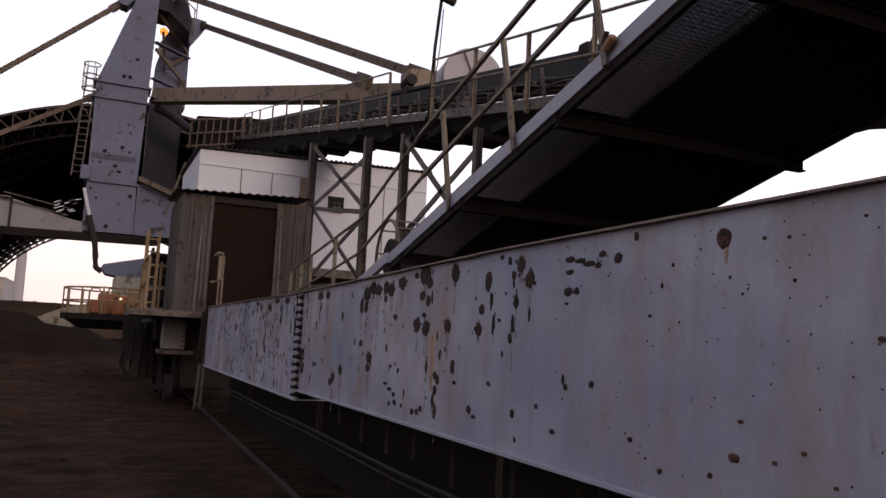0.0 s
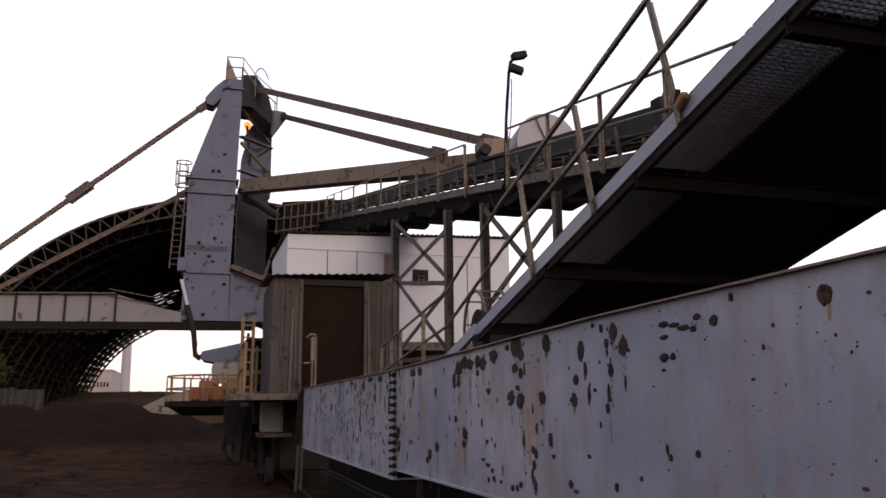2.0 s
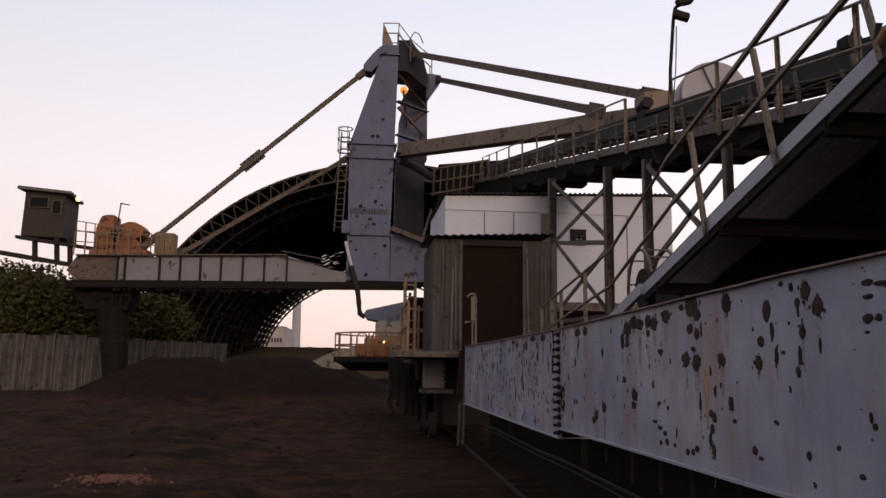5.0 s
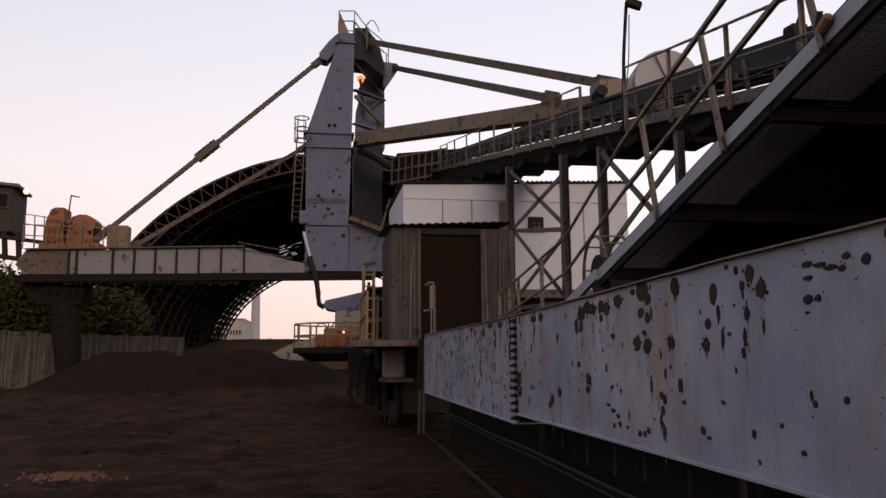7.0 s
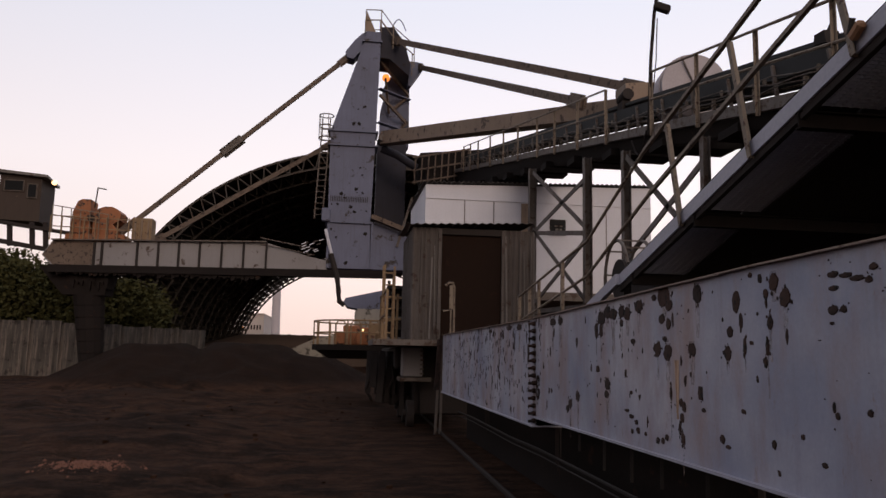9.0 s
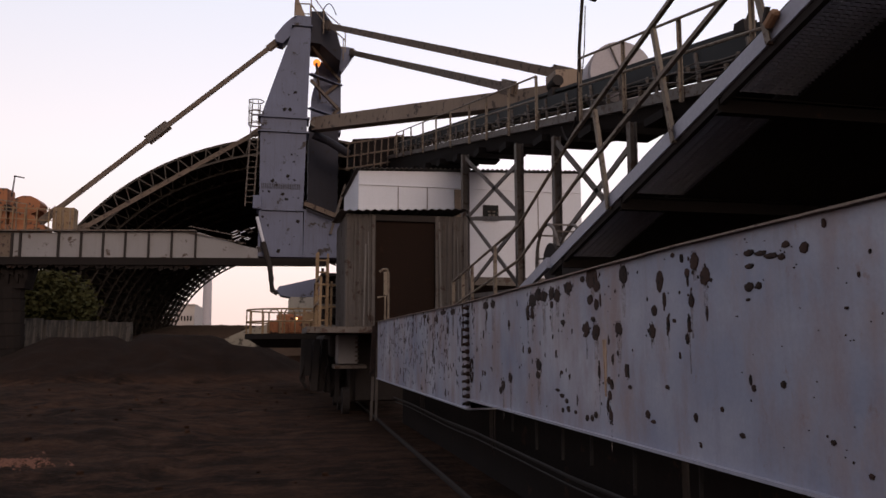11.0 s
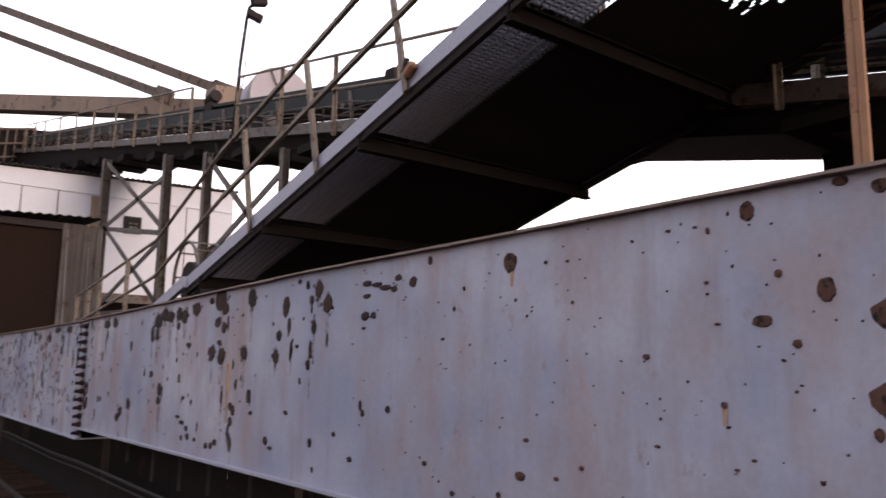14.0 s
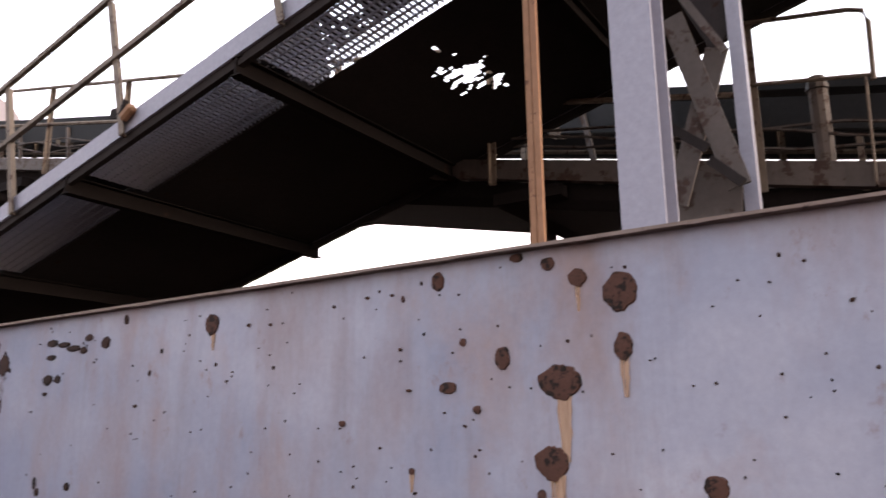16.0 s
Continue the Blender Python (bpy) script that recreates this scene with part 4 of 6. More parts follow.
box(bm, 6.25, 6.75, HY - .03, HY, 5.4, 5.85)
win = part("window", bm, M["dark"], house)
bm = mesh()
box(bm, 6.29, 6.71, HY - .04, HY - .031, 5.44, 5.81)
part("pane", bm, M["glass"], win)
for x0, x1, z0, z1, coat in ((6.24, 6.76, 5.36, 5.40, "steel"), (6.42, 6.62, 5.50, 5.56, "corr"), (6.40, 6.64, 5.62, 5.66, "steel"), (6.49, 6.55, 5.44, 5.72, "soot_shade")):
    bm = mesh()
    box(bm, x0, x1, HY - .07, HY - .041, z0, z1)
    part("bar", bm, M[coat], win)
bm = mesh()
box(bm, 2.3, 9.6, HY - .1, HY + 5, 3.35, 3.6)
part("floor_beam", bm, M["steel"], house)

# ---- corrugated shelter with dark doorway ----
SY = 16.0
shelter = thing("sheet_shelter", (2.7, SY, 1.94), "weathered corrugated sheet shelter with a dark open doorway", "shelter")
for a, b in ((1.42, 2.02), (3.31, 4.0)):
    bm = mesh()
    corrugated(bm, (a, SY, 1.94), (b - a, 0, 0), (0, 0, 2.33), .12, .02, .004)
    part("front_sheet", bm, M["shelter"], shelter)
for x in (1.42, 4.0):
    bm = mesh()
    corrugated(bm, (x, SY, 1.94), (0, 2.2, 0), (0, 0, 2.3), .12, .02, .004)
    part("side_sheet", bm, M["shelter"], shelter)
bm = mesh()
box(bm, 1.5, 4.0, SY + 2.2, SY + 2.22, 1.94, 4.3)
part("back_wall", bm, M["dark"], shelter)
bm = mesh()
corrugated(bm, (1.27, SY - .22, 4.29), (2.72, 0, .12), (0, 2.5, .12), .17, .016, .005)
part("roof", bm, M["corr"], shelter)
bm = mesh()
box(bm, 1.99, 3.34, SY + .06, SY + .09, 1.94, 4.26)
part("door_sheet", bm, M["door"], shelter, "closed dark brown sheet door")
for x in (2.0, 3.33):
    bm = mesh()
    box(bm, x - .03, x + .03, SY - .03, SY + .03, 1.94, 4.25)
    part("door_post", bm, M["shelter"], shelter)
bm = mesh()
box(bm, 2.03, 3.3, SY - .01, SY + .05, 4.14, 4.27)
part("header", bm, M["dark"], shelter)
for x, w, h, z, lean, mat in ((1.6, .035, 2.2, 0, .02, "shelter"), (1.72, .02, 2.1, .05, -.03, "shelter"), (1.8, .028, 1.7, 0, .03, "corr"), (1.9, .015, 1.95, .1, -.02, "corr"), (1.98, .04, 2.25, 0, .0, "shelter"),
                           (3.42, .03, 2.2, .0, -.04, "corr"), (3.55, .02, 2.2, .1, .03, "shelter"), (3.68, .035, 2.2, 0, .02, "shelter"), (3.8, .018, 1.9, .2, -.03, "corr"), (3.93, .04, 2.25, 0, 0, "shelter")):
    bm = mesh()
    bar(bm, (x, SY - .04, 1.96 + z), (x + lean, SY - .04, 1.94 + h), w, .02)
    part("batten", bm, M[mat], shelter)
deck = thing("deck", (1.7, SY, 1.8), "steel access deck beside the shelter", "platform")
bm = mesh()
box(bm, .66, 4.2, SY - .1, SY + 2.6, 1.82, 1.94)
part("plate", bm, M["steel"], deck)

# ---- mast ----
MY = 38.0
mast = thing("mast", (1, MY, 5.7), "tall tapering blue-grey box-section steel mast", "mast")
bm = mesh()
prism(bm, [(-.76, MY, 5.73), (1.31, MY, 5.75), (1.26, MY, 8.04), (1.38, MY, 12.65), (1.48, MY, 17.3), (1.48, MY, 17.95), (.75, MY, 17.95), (.62, MY, 17.3), (-.87, MY, 12.6), (-.82, MY, 8.0)], (0, 1.2, 0))
part("front_leg", bm, M["mast"], mast)
for z, l, r in ((12.65, -.98, 1.5), (11.92, -.98, 1.5), (8.02, -.95, 1.4), (17.42, .55, 1.55)):
    bm = mesh()
    box(bm, l, r, MY - .12, MY + 1.3, z - .045, z + .045)
    part("flange", bm, M["mast"], mast)
for x in (1.36, -.78):
    bm = mesh()
    bar(bm, (x, MY - .06, 5.75), (x, MY - .06, 8.0), .09, .12)
    part("stiffener", bm, M["mast"], mast)
bm = mesh()
for k in range(22):
    bar(bm, (-.72 + k * .085, MY - .015, 9.05), (-.72 + k * .085, MY - .015, 9.32), .03, .03)
tagged(part("weld_row", bm, M["dark"], mast, "row of dark weld marks"), kind="stuff")
for k in range(30):
    bm = mesh()
    z = rnd.choice((rnd.uniform(5.9, 7.8), rnd.uniform(8.3, 9.6), rnd.uniform(8.3, 11.7), rnd.uniform(13, 16.5)))
    lo, hi = (-.7, 1.15) if z < 12 else (-.7 + (z - 12.6) * .3, 1.2)
    x, q = rnd.uniform(lo, hi), rnd.choice((.03, .05, .07, .12))
    n = 9
    rim = [(x + q * rnd.uniform(.45, 1.2) * math.cos(2 * math.pi * i / n), MY - .004, z + q * rnd.uniform(.4, 1.1) * math.sin(2 * math.pi * i / n)) for i in range(n)]
    prism(bm, rim, (0, -.006, 0))
    part("rust_scab", bm, M["soot_shade"], mast, "dark patch of lost paint")
# rear leg with zigzag lacing
bm = mesh()
prism(bm, [(3.18, MY + 2.4, 17.15), (3.23, MY + 2.4, 12.65), (1.64, MY + 2.4, 12.59), (1.68, MY + 2.4, 14.65), (1.88, MY + 2.4, 15.41), (1.76, MY + 2.4, 15.78), (2.27, MY + 2.4, 16.69), (2.26, MY + 2.4, 17.71)], (0, .9, 0))
part("rear_leg", bm, M["mast"], mast)
# rear box in the darkened blue, its shade put into the colour
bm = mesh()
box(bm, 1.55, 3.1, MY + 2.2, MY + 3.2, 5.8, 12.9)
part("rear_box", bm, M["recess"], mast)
for (xa, za), (xb, zb) in (((1.54, 16.70), (3.12, 15.47)), ((3.12, 15.38), (2.32, 14.60)), ((1.55, 14.90), (3.07, 13.89)), ((3.06, 16.84), (2.40, 16.12)), ((3.07, 13.89), (2.54, 13.32)), ((1.81, 15.81), (2.12, 14.41))):
    bm = mesh()
    bar(bm, (xa, MY + (.8 if xa < 2 else 2.2), za), (xb, MY + (.8 if xb < 2 else 2.2), zb), .1, .15)
    part("lacing", bm, M["tie"], mast)
for z in (13.5, 15.3):
    bm = mesh()
    bar(bm, (1.5, MY + 1, z), (3.2, MY + 2.4, z - .05), .3, .06)
    part("stay_plate", bm, M["mast"], mast)
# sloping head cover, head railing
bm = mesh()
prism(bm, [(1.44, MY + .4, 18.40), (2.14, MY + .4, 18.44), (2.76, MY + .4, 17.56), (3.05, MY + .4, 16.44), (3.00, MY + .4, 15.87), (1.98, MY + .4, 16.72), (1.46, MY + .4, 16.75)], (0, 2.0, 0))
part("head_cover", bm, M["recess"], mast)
bm = mesh()
prism(bm, [(0.78, MY + .2, 18.03), (0.52, MY + .2, 17.89), (0.15, MY + .2, 17.50), (-0.29, MY + .2, 16.88), (-0.20, MY + .2, 16.58), (0.11, MY + .2, 16.51), (0.42, MY + .2, 16.89), (0.79, MY + .2, 17.00)], (0, .9, 0))
part("tie_lug", bm, M["mast"], mast)
bm = mesh()
prism(bm, [(3.05, MY + 1.5, 17.09), (3.50, MY + 1.5, 17.08), (3.86, MY + 1.5, 16.85), (3.65, MY + 1.5, 16.49), (3.17, MY + 1.5, 15.75), (3.06, MY + 1.5, 15.74)], (0, .6, 0))
part("tie_lug", bm, M["mast"], mast)
bm = mesh()
prism(bm, [(1.31, MY + .15, 5.75), (3.4, MY + .15, 5.77), (3.4, MY + .15, 7.35), (1.31, MY + .15, 8.05)], (0, 1.4, 0))
part("base_box", bm, M["mast"], mast)
bm = mesh()
bar(bm, (1.3, MY - .2, 8.32), (3.05, MY - .2, 7.68), .5, .22)
part("base_brace", bm, M["tie"], mast)
top_rail = thing("mast_head_rail", (1.3, MY, 17.95), "small railed platform on the mast head", "handrail")
pts = [(.68, 19.1), (1.47, 19.14), (2.1, 18.3), (3.2, 17.4)]
for i, (x, z) in enumerate(pts):
    for dy in (0, 1.2):
        bm = mesh()
        bar(bm, (x, MY + dy, z - 1.2), (x, MY + dy, z), .05, .05)
        part("post", bm, M["rail"], top_rail)
for (xa, za), (xb, zb) in zip(pts, pts[1:]):
    for dy in (0, 1.2):
        for dz in (0, -.55):
            bm = mesh()
            bar(bm, (xa, MY + dy, za + dz), (xb, MY + dy, zb + dz), .04, .04)
            part("rail", bm, M["rail"], top_rail)
bm = mesh()
prism(bm, [(.64, MY + .02, 17.95), (1.2, MY + .02, 17.95), (.72, MY + .02, 19.05)], (0, .02, 0))
part("side_panel", bm, M["tan"], top_rail)
bm = mesh()
tube(bm, [(1.9 + .75 * k / 9, MY, 17.9 + .8 * math.sin(k * math.pi / 11)) for k in range(11)], .025, 5)
part("bent_cable", bm, M["dark"], top_rail)
lampA = thing("mast_lamp", (1.76, MY + 1, 15.5), "glowing amber lamp inside the mast", "lamp")
bm = mesh()
bmesh.ops.create_uvsphere(bm, u_segments=14, v_segments=10, radius=.2, matrix=Matrix.Translation((1.86, MY + 1.4, 16.05)))
part("bulb", bm, M["lamp"], lampA)
# caged ladder
ladder = thing("caged_ladder", (-1.2, MY, 8.2), "caged steel ladder on the mast flank", "ladder")
for xa, xb in ((-1.5, -1.28), (-1.1, -.9)):
    bm = mesh()
    bar(bm, (xa, MY + .3, 8.2), (xb, MY + .3, 13.3), .06, .06)
    part("rail", bm, M["steel"], ladder)
for k in range(17):
    bm = mesh()
    z = 8.4 + k * .29
    bar(bm, (-1.5 + .22 * k / 17, MY + .3, z), (-1.1 + .2 * k / 17, MY + .3, z), .03, .03)
    part("rung", bm, M["steel"], ladder)
for z in (12.2, 12.8, 13.35):
    bm = mesh()
    tube(bm, [(-1.08 + .36 * math.cos(a), MY - .05 + .36 * math.sin(a), z) for a in [math.pi * 2 * k / 12 for k in range(13)]], .03, 5)
    part("hoop", bm, M["steel"], ladder)
for a in (2.6, 3.4, 4.2, 5.0):
    bm = mesh()
    bar(bm, (-1.08 + .36 * math.cos(a), MY - .05 + .36 * math.sin(a), 12.1), (-1.08 + .36 * math.cos(a), MY - .05 + .36 * math.sin(a), 13.4), .03, .03)
    part("cage_bar", bm, M["steel"], ladder)
jbox = thing("junction_box", (-.9, MY - .2, 8), "grey junction box on the mast", "box")
bm = mesh()
box(bm, -1.12, -.7, MY - .35, MY - .02, 8.0, 8.65)
bmesh.ops.bevel(bm, geom=bm.edges[:], offset=.03, segments=1, affect="EDGES")
part("case", bm, M["mast"], jbox)
# drain hose and tray
hose = thing("drain_hose", (-.5, MY - .3, 4), "hanging hose with a pale upper length", "hose")
bm = mesh()
tube(bm, [(-.9, MY - .3, 7.6), (-.74, MY - .3, 7.0), (-.58, MY - .3, 6.42)], .075, 8)
part("upper_length", bm, M["white"], hose)
bm = mesh()
tube(bm, [(-.6, MY - .3, 6.4), (-.42, MY - .3, 5.8), (-.24, MY - .3, 5.19), (-.16, MY - .3, 4.6), (-.1, MY - .3, 4.1), (.15, MY - .3, 3.95)], .13, 8)
part("lower_length", bm, M["dark"], hose)
chute = thing("chute", (1.2, MY, 3.6), "pale steel discharge tray under the mast", "chute")
bm = mesh()
prism(bm, [(.1, MY - .4, 4.1), (.2, MY - .4, 4.28), (2.6, MY - .4, 4.85), (2.6, MY - .4, 3.45), (.3, MY - .4, 3.86)], (0, 1.6, 0))
part("tray", bm, M["mast"], chute)

# ---- boom ----
boom = thing("boom", (-6, MY, 5.4), "long pale ribbed box boom of the machine", "boom")
bm = mesh()
prism(bm, [(-.8, MY, 5.55), (-.8, MY, 6.1), (-1.6, MY, 6.25), (-3.7, MY, 6.86), (-11.4, MY, 6.58), (-13.45, MY, 6.6), (-13.9, MY, 5.9), (-13.4, MY, 5.35), (-3.7, MY, 5.55)], (0, 2.0, 0))
part("box", bm, M["boompaint"], boom)
for k, x in enumerate((-3.68, -4.75, -5.77, -6.79, -7.75, -8.69, -9.64, -11.23, -11.57)):
    bm = mesh()
    box(bm, x - .045, x + .045, MY - .14, MY, 5.5 - k * .015, 6.86 - k * .038)
    part("rib", bm, M["dark"], boom)
# boom underside, with its shade put into the near-black colour
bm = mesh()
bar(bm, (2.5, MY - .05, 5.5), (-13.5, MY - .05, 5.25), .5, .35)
part("bottom_flange", bm, M["soot_shade"], boom)
bm = mesh()
bar(bm, (-3.7, MY - .1, 6.88), (-13.45, MY - .1, 6.6), .3, .06)
part("top_flange", bm, M["steel"], boom)
bm = mesh()
prism(bm, [(-11.66, MY - .014, 5.5), (-11.66, MY - .014, 6.56), (-13.42, MY - .014, 6.57), (-13.86, MY - .014, 5.9), (-13.38, MY - .014, 5.45)], (0, .011, 0))
part("end_plate", bm, M["tie"], boom, "brown rusted end plate of the boom")
bm = mesh()
for k in range(44):
    x = -13.3 + k * .215 + rnd.uniform(-.05, .05)
    l = rnd.uniform(.04, .22)
    prism(bm, [(x - .16, MY - .2, 5.2), (x + .16, MY - .2, 5.2), (x + .09, MY - .2, 5.12 - l * .6), (x - .05, MY - .2, 5.12 - l)], (0, .4, 0))
tagged(part("coal_crust", bm, M["soot_shade"], boom, "black crust hanging along the boom's underside"), kind="stuff")
# rubble of light plates at the mast foot
for k in range(16):
    scrap = thing("plate_scrap", (-1.9 + rnd.random(), MY - .3, 6.3), "loose pale metal strip by the mast foot", "scrap", "loose strips")
    bm = mesh()
    x, z = -2.0 + rnd.random() * .95, 6.2 + rnd.random() * .9
    bar(bm, (x - .11, MY - .3, z - .03), (x + .11, MY - .25, z + .03 + rnd.random() * .06), .04, .035)
    part("strip", bm, M["white"] if k % 3 else M["steel"], scrap)
walkrail = thing("boom_walk_rail", (-3, MY, 6.4), "thin walkway rail along the boom root", "handrail")
for z in (-.22, .08):
    bm = mesh()
    bar(bm, (-1.4, MY - .1, 6.55 + z), (-4, MY - .1, 7.0 + z), .04, .04)
    part("rail", bm, M["steel"], walkrail)

# coal-caked skirt and wiring hanging under the boom end
skirt_ob = thing("boom_skirt", (-11.5, MY + .3, 5.3), "ragged black coal-caked skirt under the boom end", "skirt")
for k in range(26):
    bm = mesh()
    x = -13.5 + k * .19
    l = (.5 + .5 * abs(noise.noise((k * .5, 3, 1)))) * (1.3 if 4 < k < 14 else .5)
    prism(bm, [(x - .14, MY + .2, 5.35), (x + .14, MY + .2, 5.35), (x + .1 + rnd.uniform(-.05, .05), MY + .2, 5.25 - l), (x - .09, MY + .2, 5.3 - l * rnd.uniform(.6, .9))], (0, .8, 0))
    part("flap", bm, M["soot_shade"], skirt_ob)
# black discharge chute hanging from the boom end to the heap
spout = thing("discharge_chute", (-11.7, MY + .9, 1.0), "black coal-caked discharge chute hanging from the boom end", "chute")
bm = mesh()
hexa(bm, [(-13.0, MY + .4, 4.1), (-11.1, MY + .4, 4.1), (-11.1, MY + 1.7, 4.1), (-13.0, MY + 1.7, 4.1), (-14.1, MY + .3, 5.4), (-10.9, MY + .3, 5.3), (-10.9, MY + 1.9, 5.3), (-14.1, MY + 1.9, 5.4)])
part("hood", bm, M["soot_shade"], spout)
for k in range(6):
    bm = mesh()
    z, w = 4.15 - k * .56, .74 - k * .03
    c = -11.95 + .06 * k
    tube(bm, [(c, MY + 1, z), (c + .03, MY + 1, z - .5), (c + .03, MY + 1, z - .58)], w, 12, w * .86)
    part("spout_section", bm, M["soot_shade"], spout)
# clutter along the boom deck
dk = thing("boom_handrail", (-12, MY, 6.7), "rusty orange handrail round the boom drives", "handrail")
for k in range(9):
    x = -13.6 + k * .5
    bm = mesh()
    bar(bm, (x, MY - .1, 6.6), (x, MY - .1, 7.75), .05, .05)
    part("post", bm, M["yellow"], dk)
for z in (7.25, 7.75):
    bm = mesh()
    tube(bm, [(-13.6, MY - .1, z), (-9.6, MY - .1, z - .1)], .025, 6)
    part("rail", bm, M["yellow"], dk)

# operator cabin on the boom end
cabin = thing("operator_cabin", (-15, 38.5, 7.5), "dark weathered operator cabin on the boom end", "cabin")
bm = mesh()
hexa(bm, [(-16.3, 38.5, 7.55), (-14.35, 38.5, 7.5), (-14.5, 40.6, 7.5), (-16.3, 40.6, 7.55), (-16.2, 38.4, 9.75), (-14.35, 38.4, 9.6), (-14.5, 40.6, 9.6), (-16.2, 40.6, 9.75)])
part("body", bm, M["cabin"], cabin)
bm = mesh()
hexa(bm, [(-16.5, 38.1, 9.76), (-14.0, 38.1, 9.58), (-14.35, 40.8, 9.58), (-16.5, 40.8, 9.76), (-16.45, 38.1, 9.9), (-14.0, 38.1, 9.7), (-14.35, 40.8, 9.7), (-16.45, 40.8, 9.9)])
part("roof", bm, M["corr"], cabin)
for x0, x1, z0, z1 in ((-16.0, -15.1, 8.9, 9.45), (-14.95, -14.5, 8.6, 9.3)):
    bm = mesh()
    box(bm, x0, x1, 38.36, 38.44, z0, z1)
    w_ob = part("window", bm, M["steel"], cabin)
    bm = mesh()
    box(bm, x0 + .05, x1 - .05, 38.34, 38.355, z0 + .05, z1 - .05)
    part("pane", bm, M["glass"], w_ob)
bm = mesh()
bar(bm, (-16.4, 38.4, 7.45), (-12.2, 38.4, 6.9), .5, .14)
part("floor_frame", bm, M["dark"], cabin)
for x in (-15.6, -14.6, -14.0):
    bm = mesh()
    bar(bm, (x, 38.4, 7.45), (x + .1, 38.4, 6.3), .2, .16)
    part("hanger", bm, M["dark"], cabin)
bm = mesh()
bar(bm, (-17.5, 38.4, 6.75), (-13.3, 38.4, 6.1), .4, .2)
part("lower_frame", bm, M["dark"], cabin)
cab_lamp = thing("cabin_lamp", (-13.75, 38.2, 9.3), "small warm lamp on the cabin corner", "lamp")
bm = mesh()
bmesh.ops.create_uvsphere(bm, u_segments=10, v_segments=8, radius=.12, matrix=Matrix.Translation((-13.7, 38.2, 9.35)))
part("bulb", bm, M["lampw"], cab_lamp)
# boom head drive, orange
drive = thing("drive_unit", (-12.4, 38.5, 6.9), "orange drive unit with rounded guard", "machine")
bm = mesh()
prism(bm, [(-12.85, 38.3, 6.9), (-12.8, 38.3, 8.0), (-12.6, 38.3, 8.55), (-12.4, 38.3, 8.65), (-12.02, 38.3, 8.65), (-11.95, 38.3, 6.9)], (0, 1.1, 0))
part("guard", bm, M["orange"], drive)
bm = mesh()
tube(bm, [(-11.95 + 0.0, 38.25, 7.75), (-11.95, 39.2, 7.75)], .16, 10)
part("shaft", bm, M["dark"], drive)
drive2 = thing("gear_housing", (-11.2, 38.5, 6.9), "orange domed gear housing on the boom head", "machine")
bm = mesh()
prism(bm, [(-11.85, 38.3, 6.95), (-11.85, 38.3, 8.0)] + [(-11.2 + .65 * math.cos(a), 38.3, 7.85 + .5 * math.sin(a)) for a in (2.8, 2.3, 1.8, 1.3, .8, .35)] + [(-10.65, 38.3, 7.7), (-10.95, 38.3, 7.5), (-10.5, 38.3, 6.95)], (0, 1.2, 0))
part("housing", bm, M["orange"], drive2)
motor = thing("boom_motor", (-11.0, 38.2, 6.7), "low orange motor base", "machine")
bm = mesh()
box(bm, -13.0, -10.3, 38.1, 39.4, 6.62, 6.98)
bmesh.ops.bevel(bm, geom=bm.edges[:], offset=.05, segments=2, affect="EDGES")
part("base", bm, M["orange"], motor)
crate = thing("control_box", (-9.6, 38.5, 6.9), "ribbed tan control box on the boom", "box")
bm = mesh()
box(bm, -10.05, -9.15, 38.3, 39.1, 6.75, 7.85)
part("case", bm, M["yellow"], crate)
for x in (-9.9, -9.6, -9.3):
    bm = mesh()
    box(bm, x - .03, x + .03, 38.24, 38.3, 6.8, 7.8)
    part("rib", bm, M["tan"], crate)
mpost = thing("lamp_post", (-11.84, 38.5, 8.4), "thin lamp bracket above the boom head", "post")
bm = mesh()
bar(bm, (-11.88, 38.5, 8.3), (-11.8, 38.5, 9.3), .05, .05)
bar(bm, (-11.82, 38.5, 9.27), (-11.4, 38.5, 9.2), .05, .05)
part("bracket", bm, M["dark"], mpost)
brail = thing("boom_head_rail", (-13, 38, 7.3), "rusty handrail round the boom head", "handrail")
for k in range(7):
    x = -13.6 + k * .42
    bm = mesh()
    bar(bm, (x, 38.1, 6.62 if x > -13.3 else 7.0), (x, 38.0, 8.25 - k * .06), .04, .04)
    part("post", bm, M["rail"], brail)
for dz in (0, -.45):
    bm = mesh()
    bar(bm, (-13.6, 38.0, 8.25 + dz), (-11.05, 38.0, 7.9 + dz), .04, .04)
    part("rail", bm, M["rail"], brail)

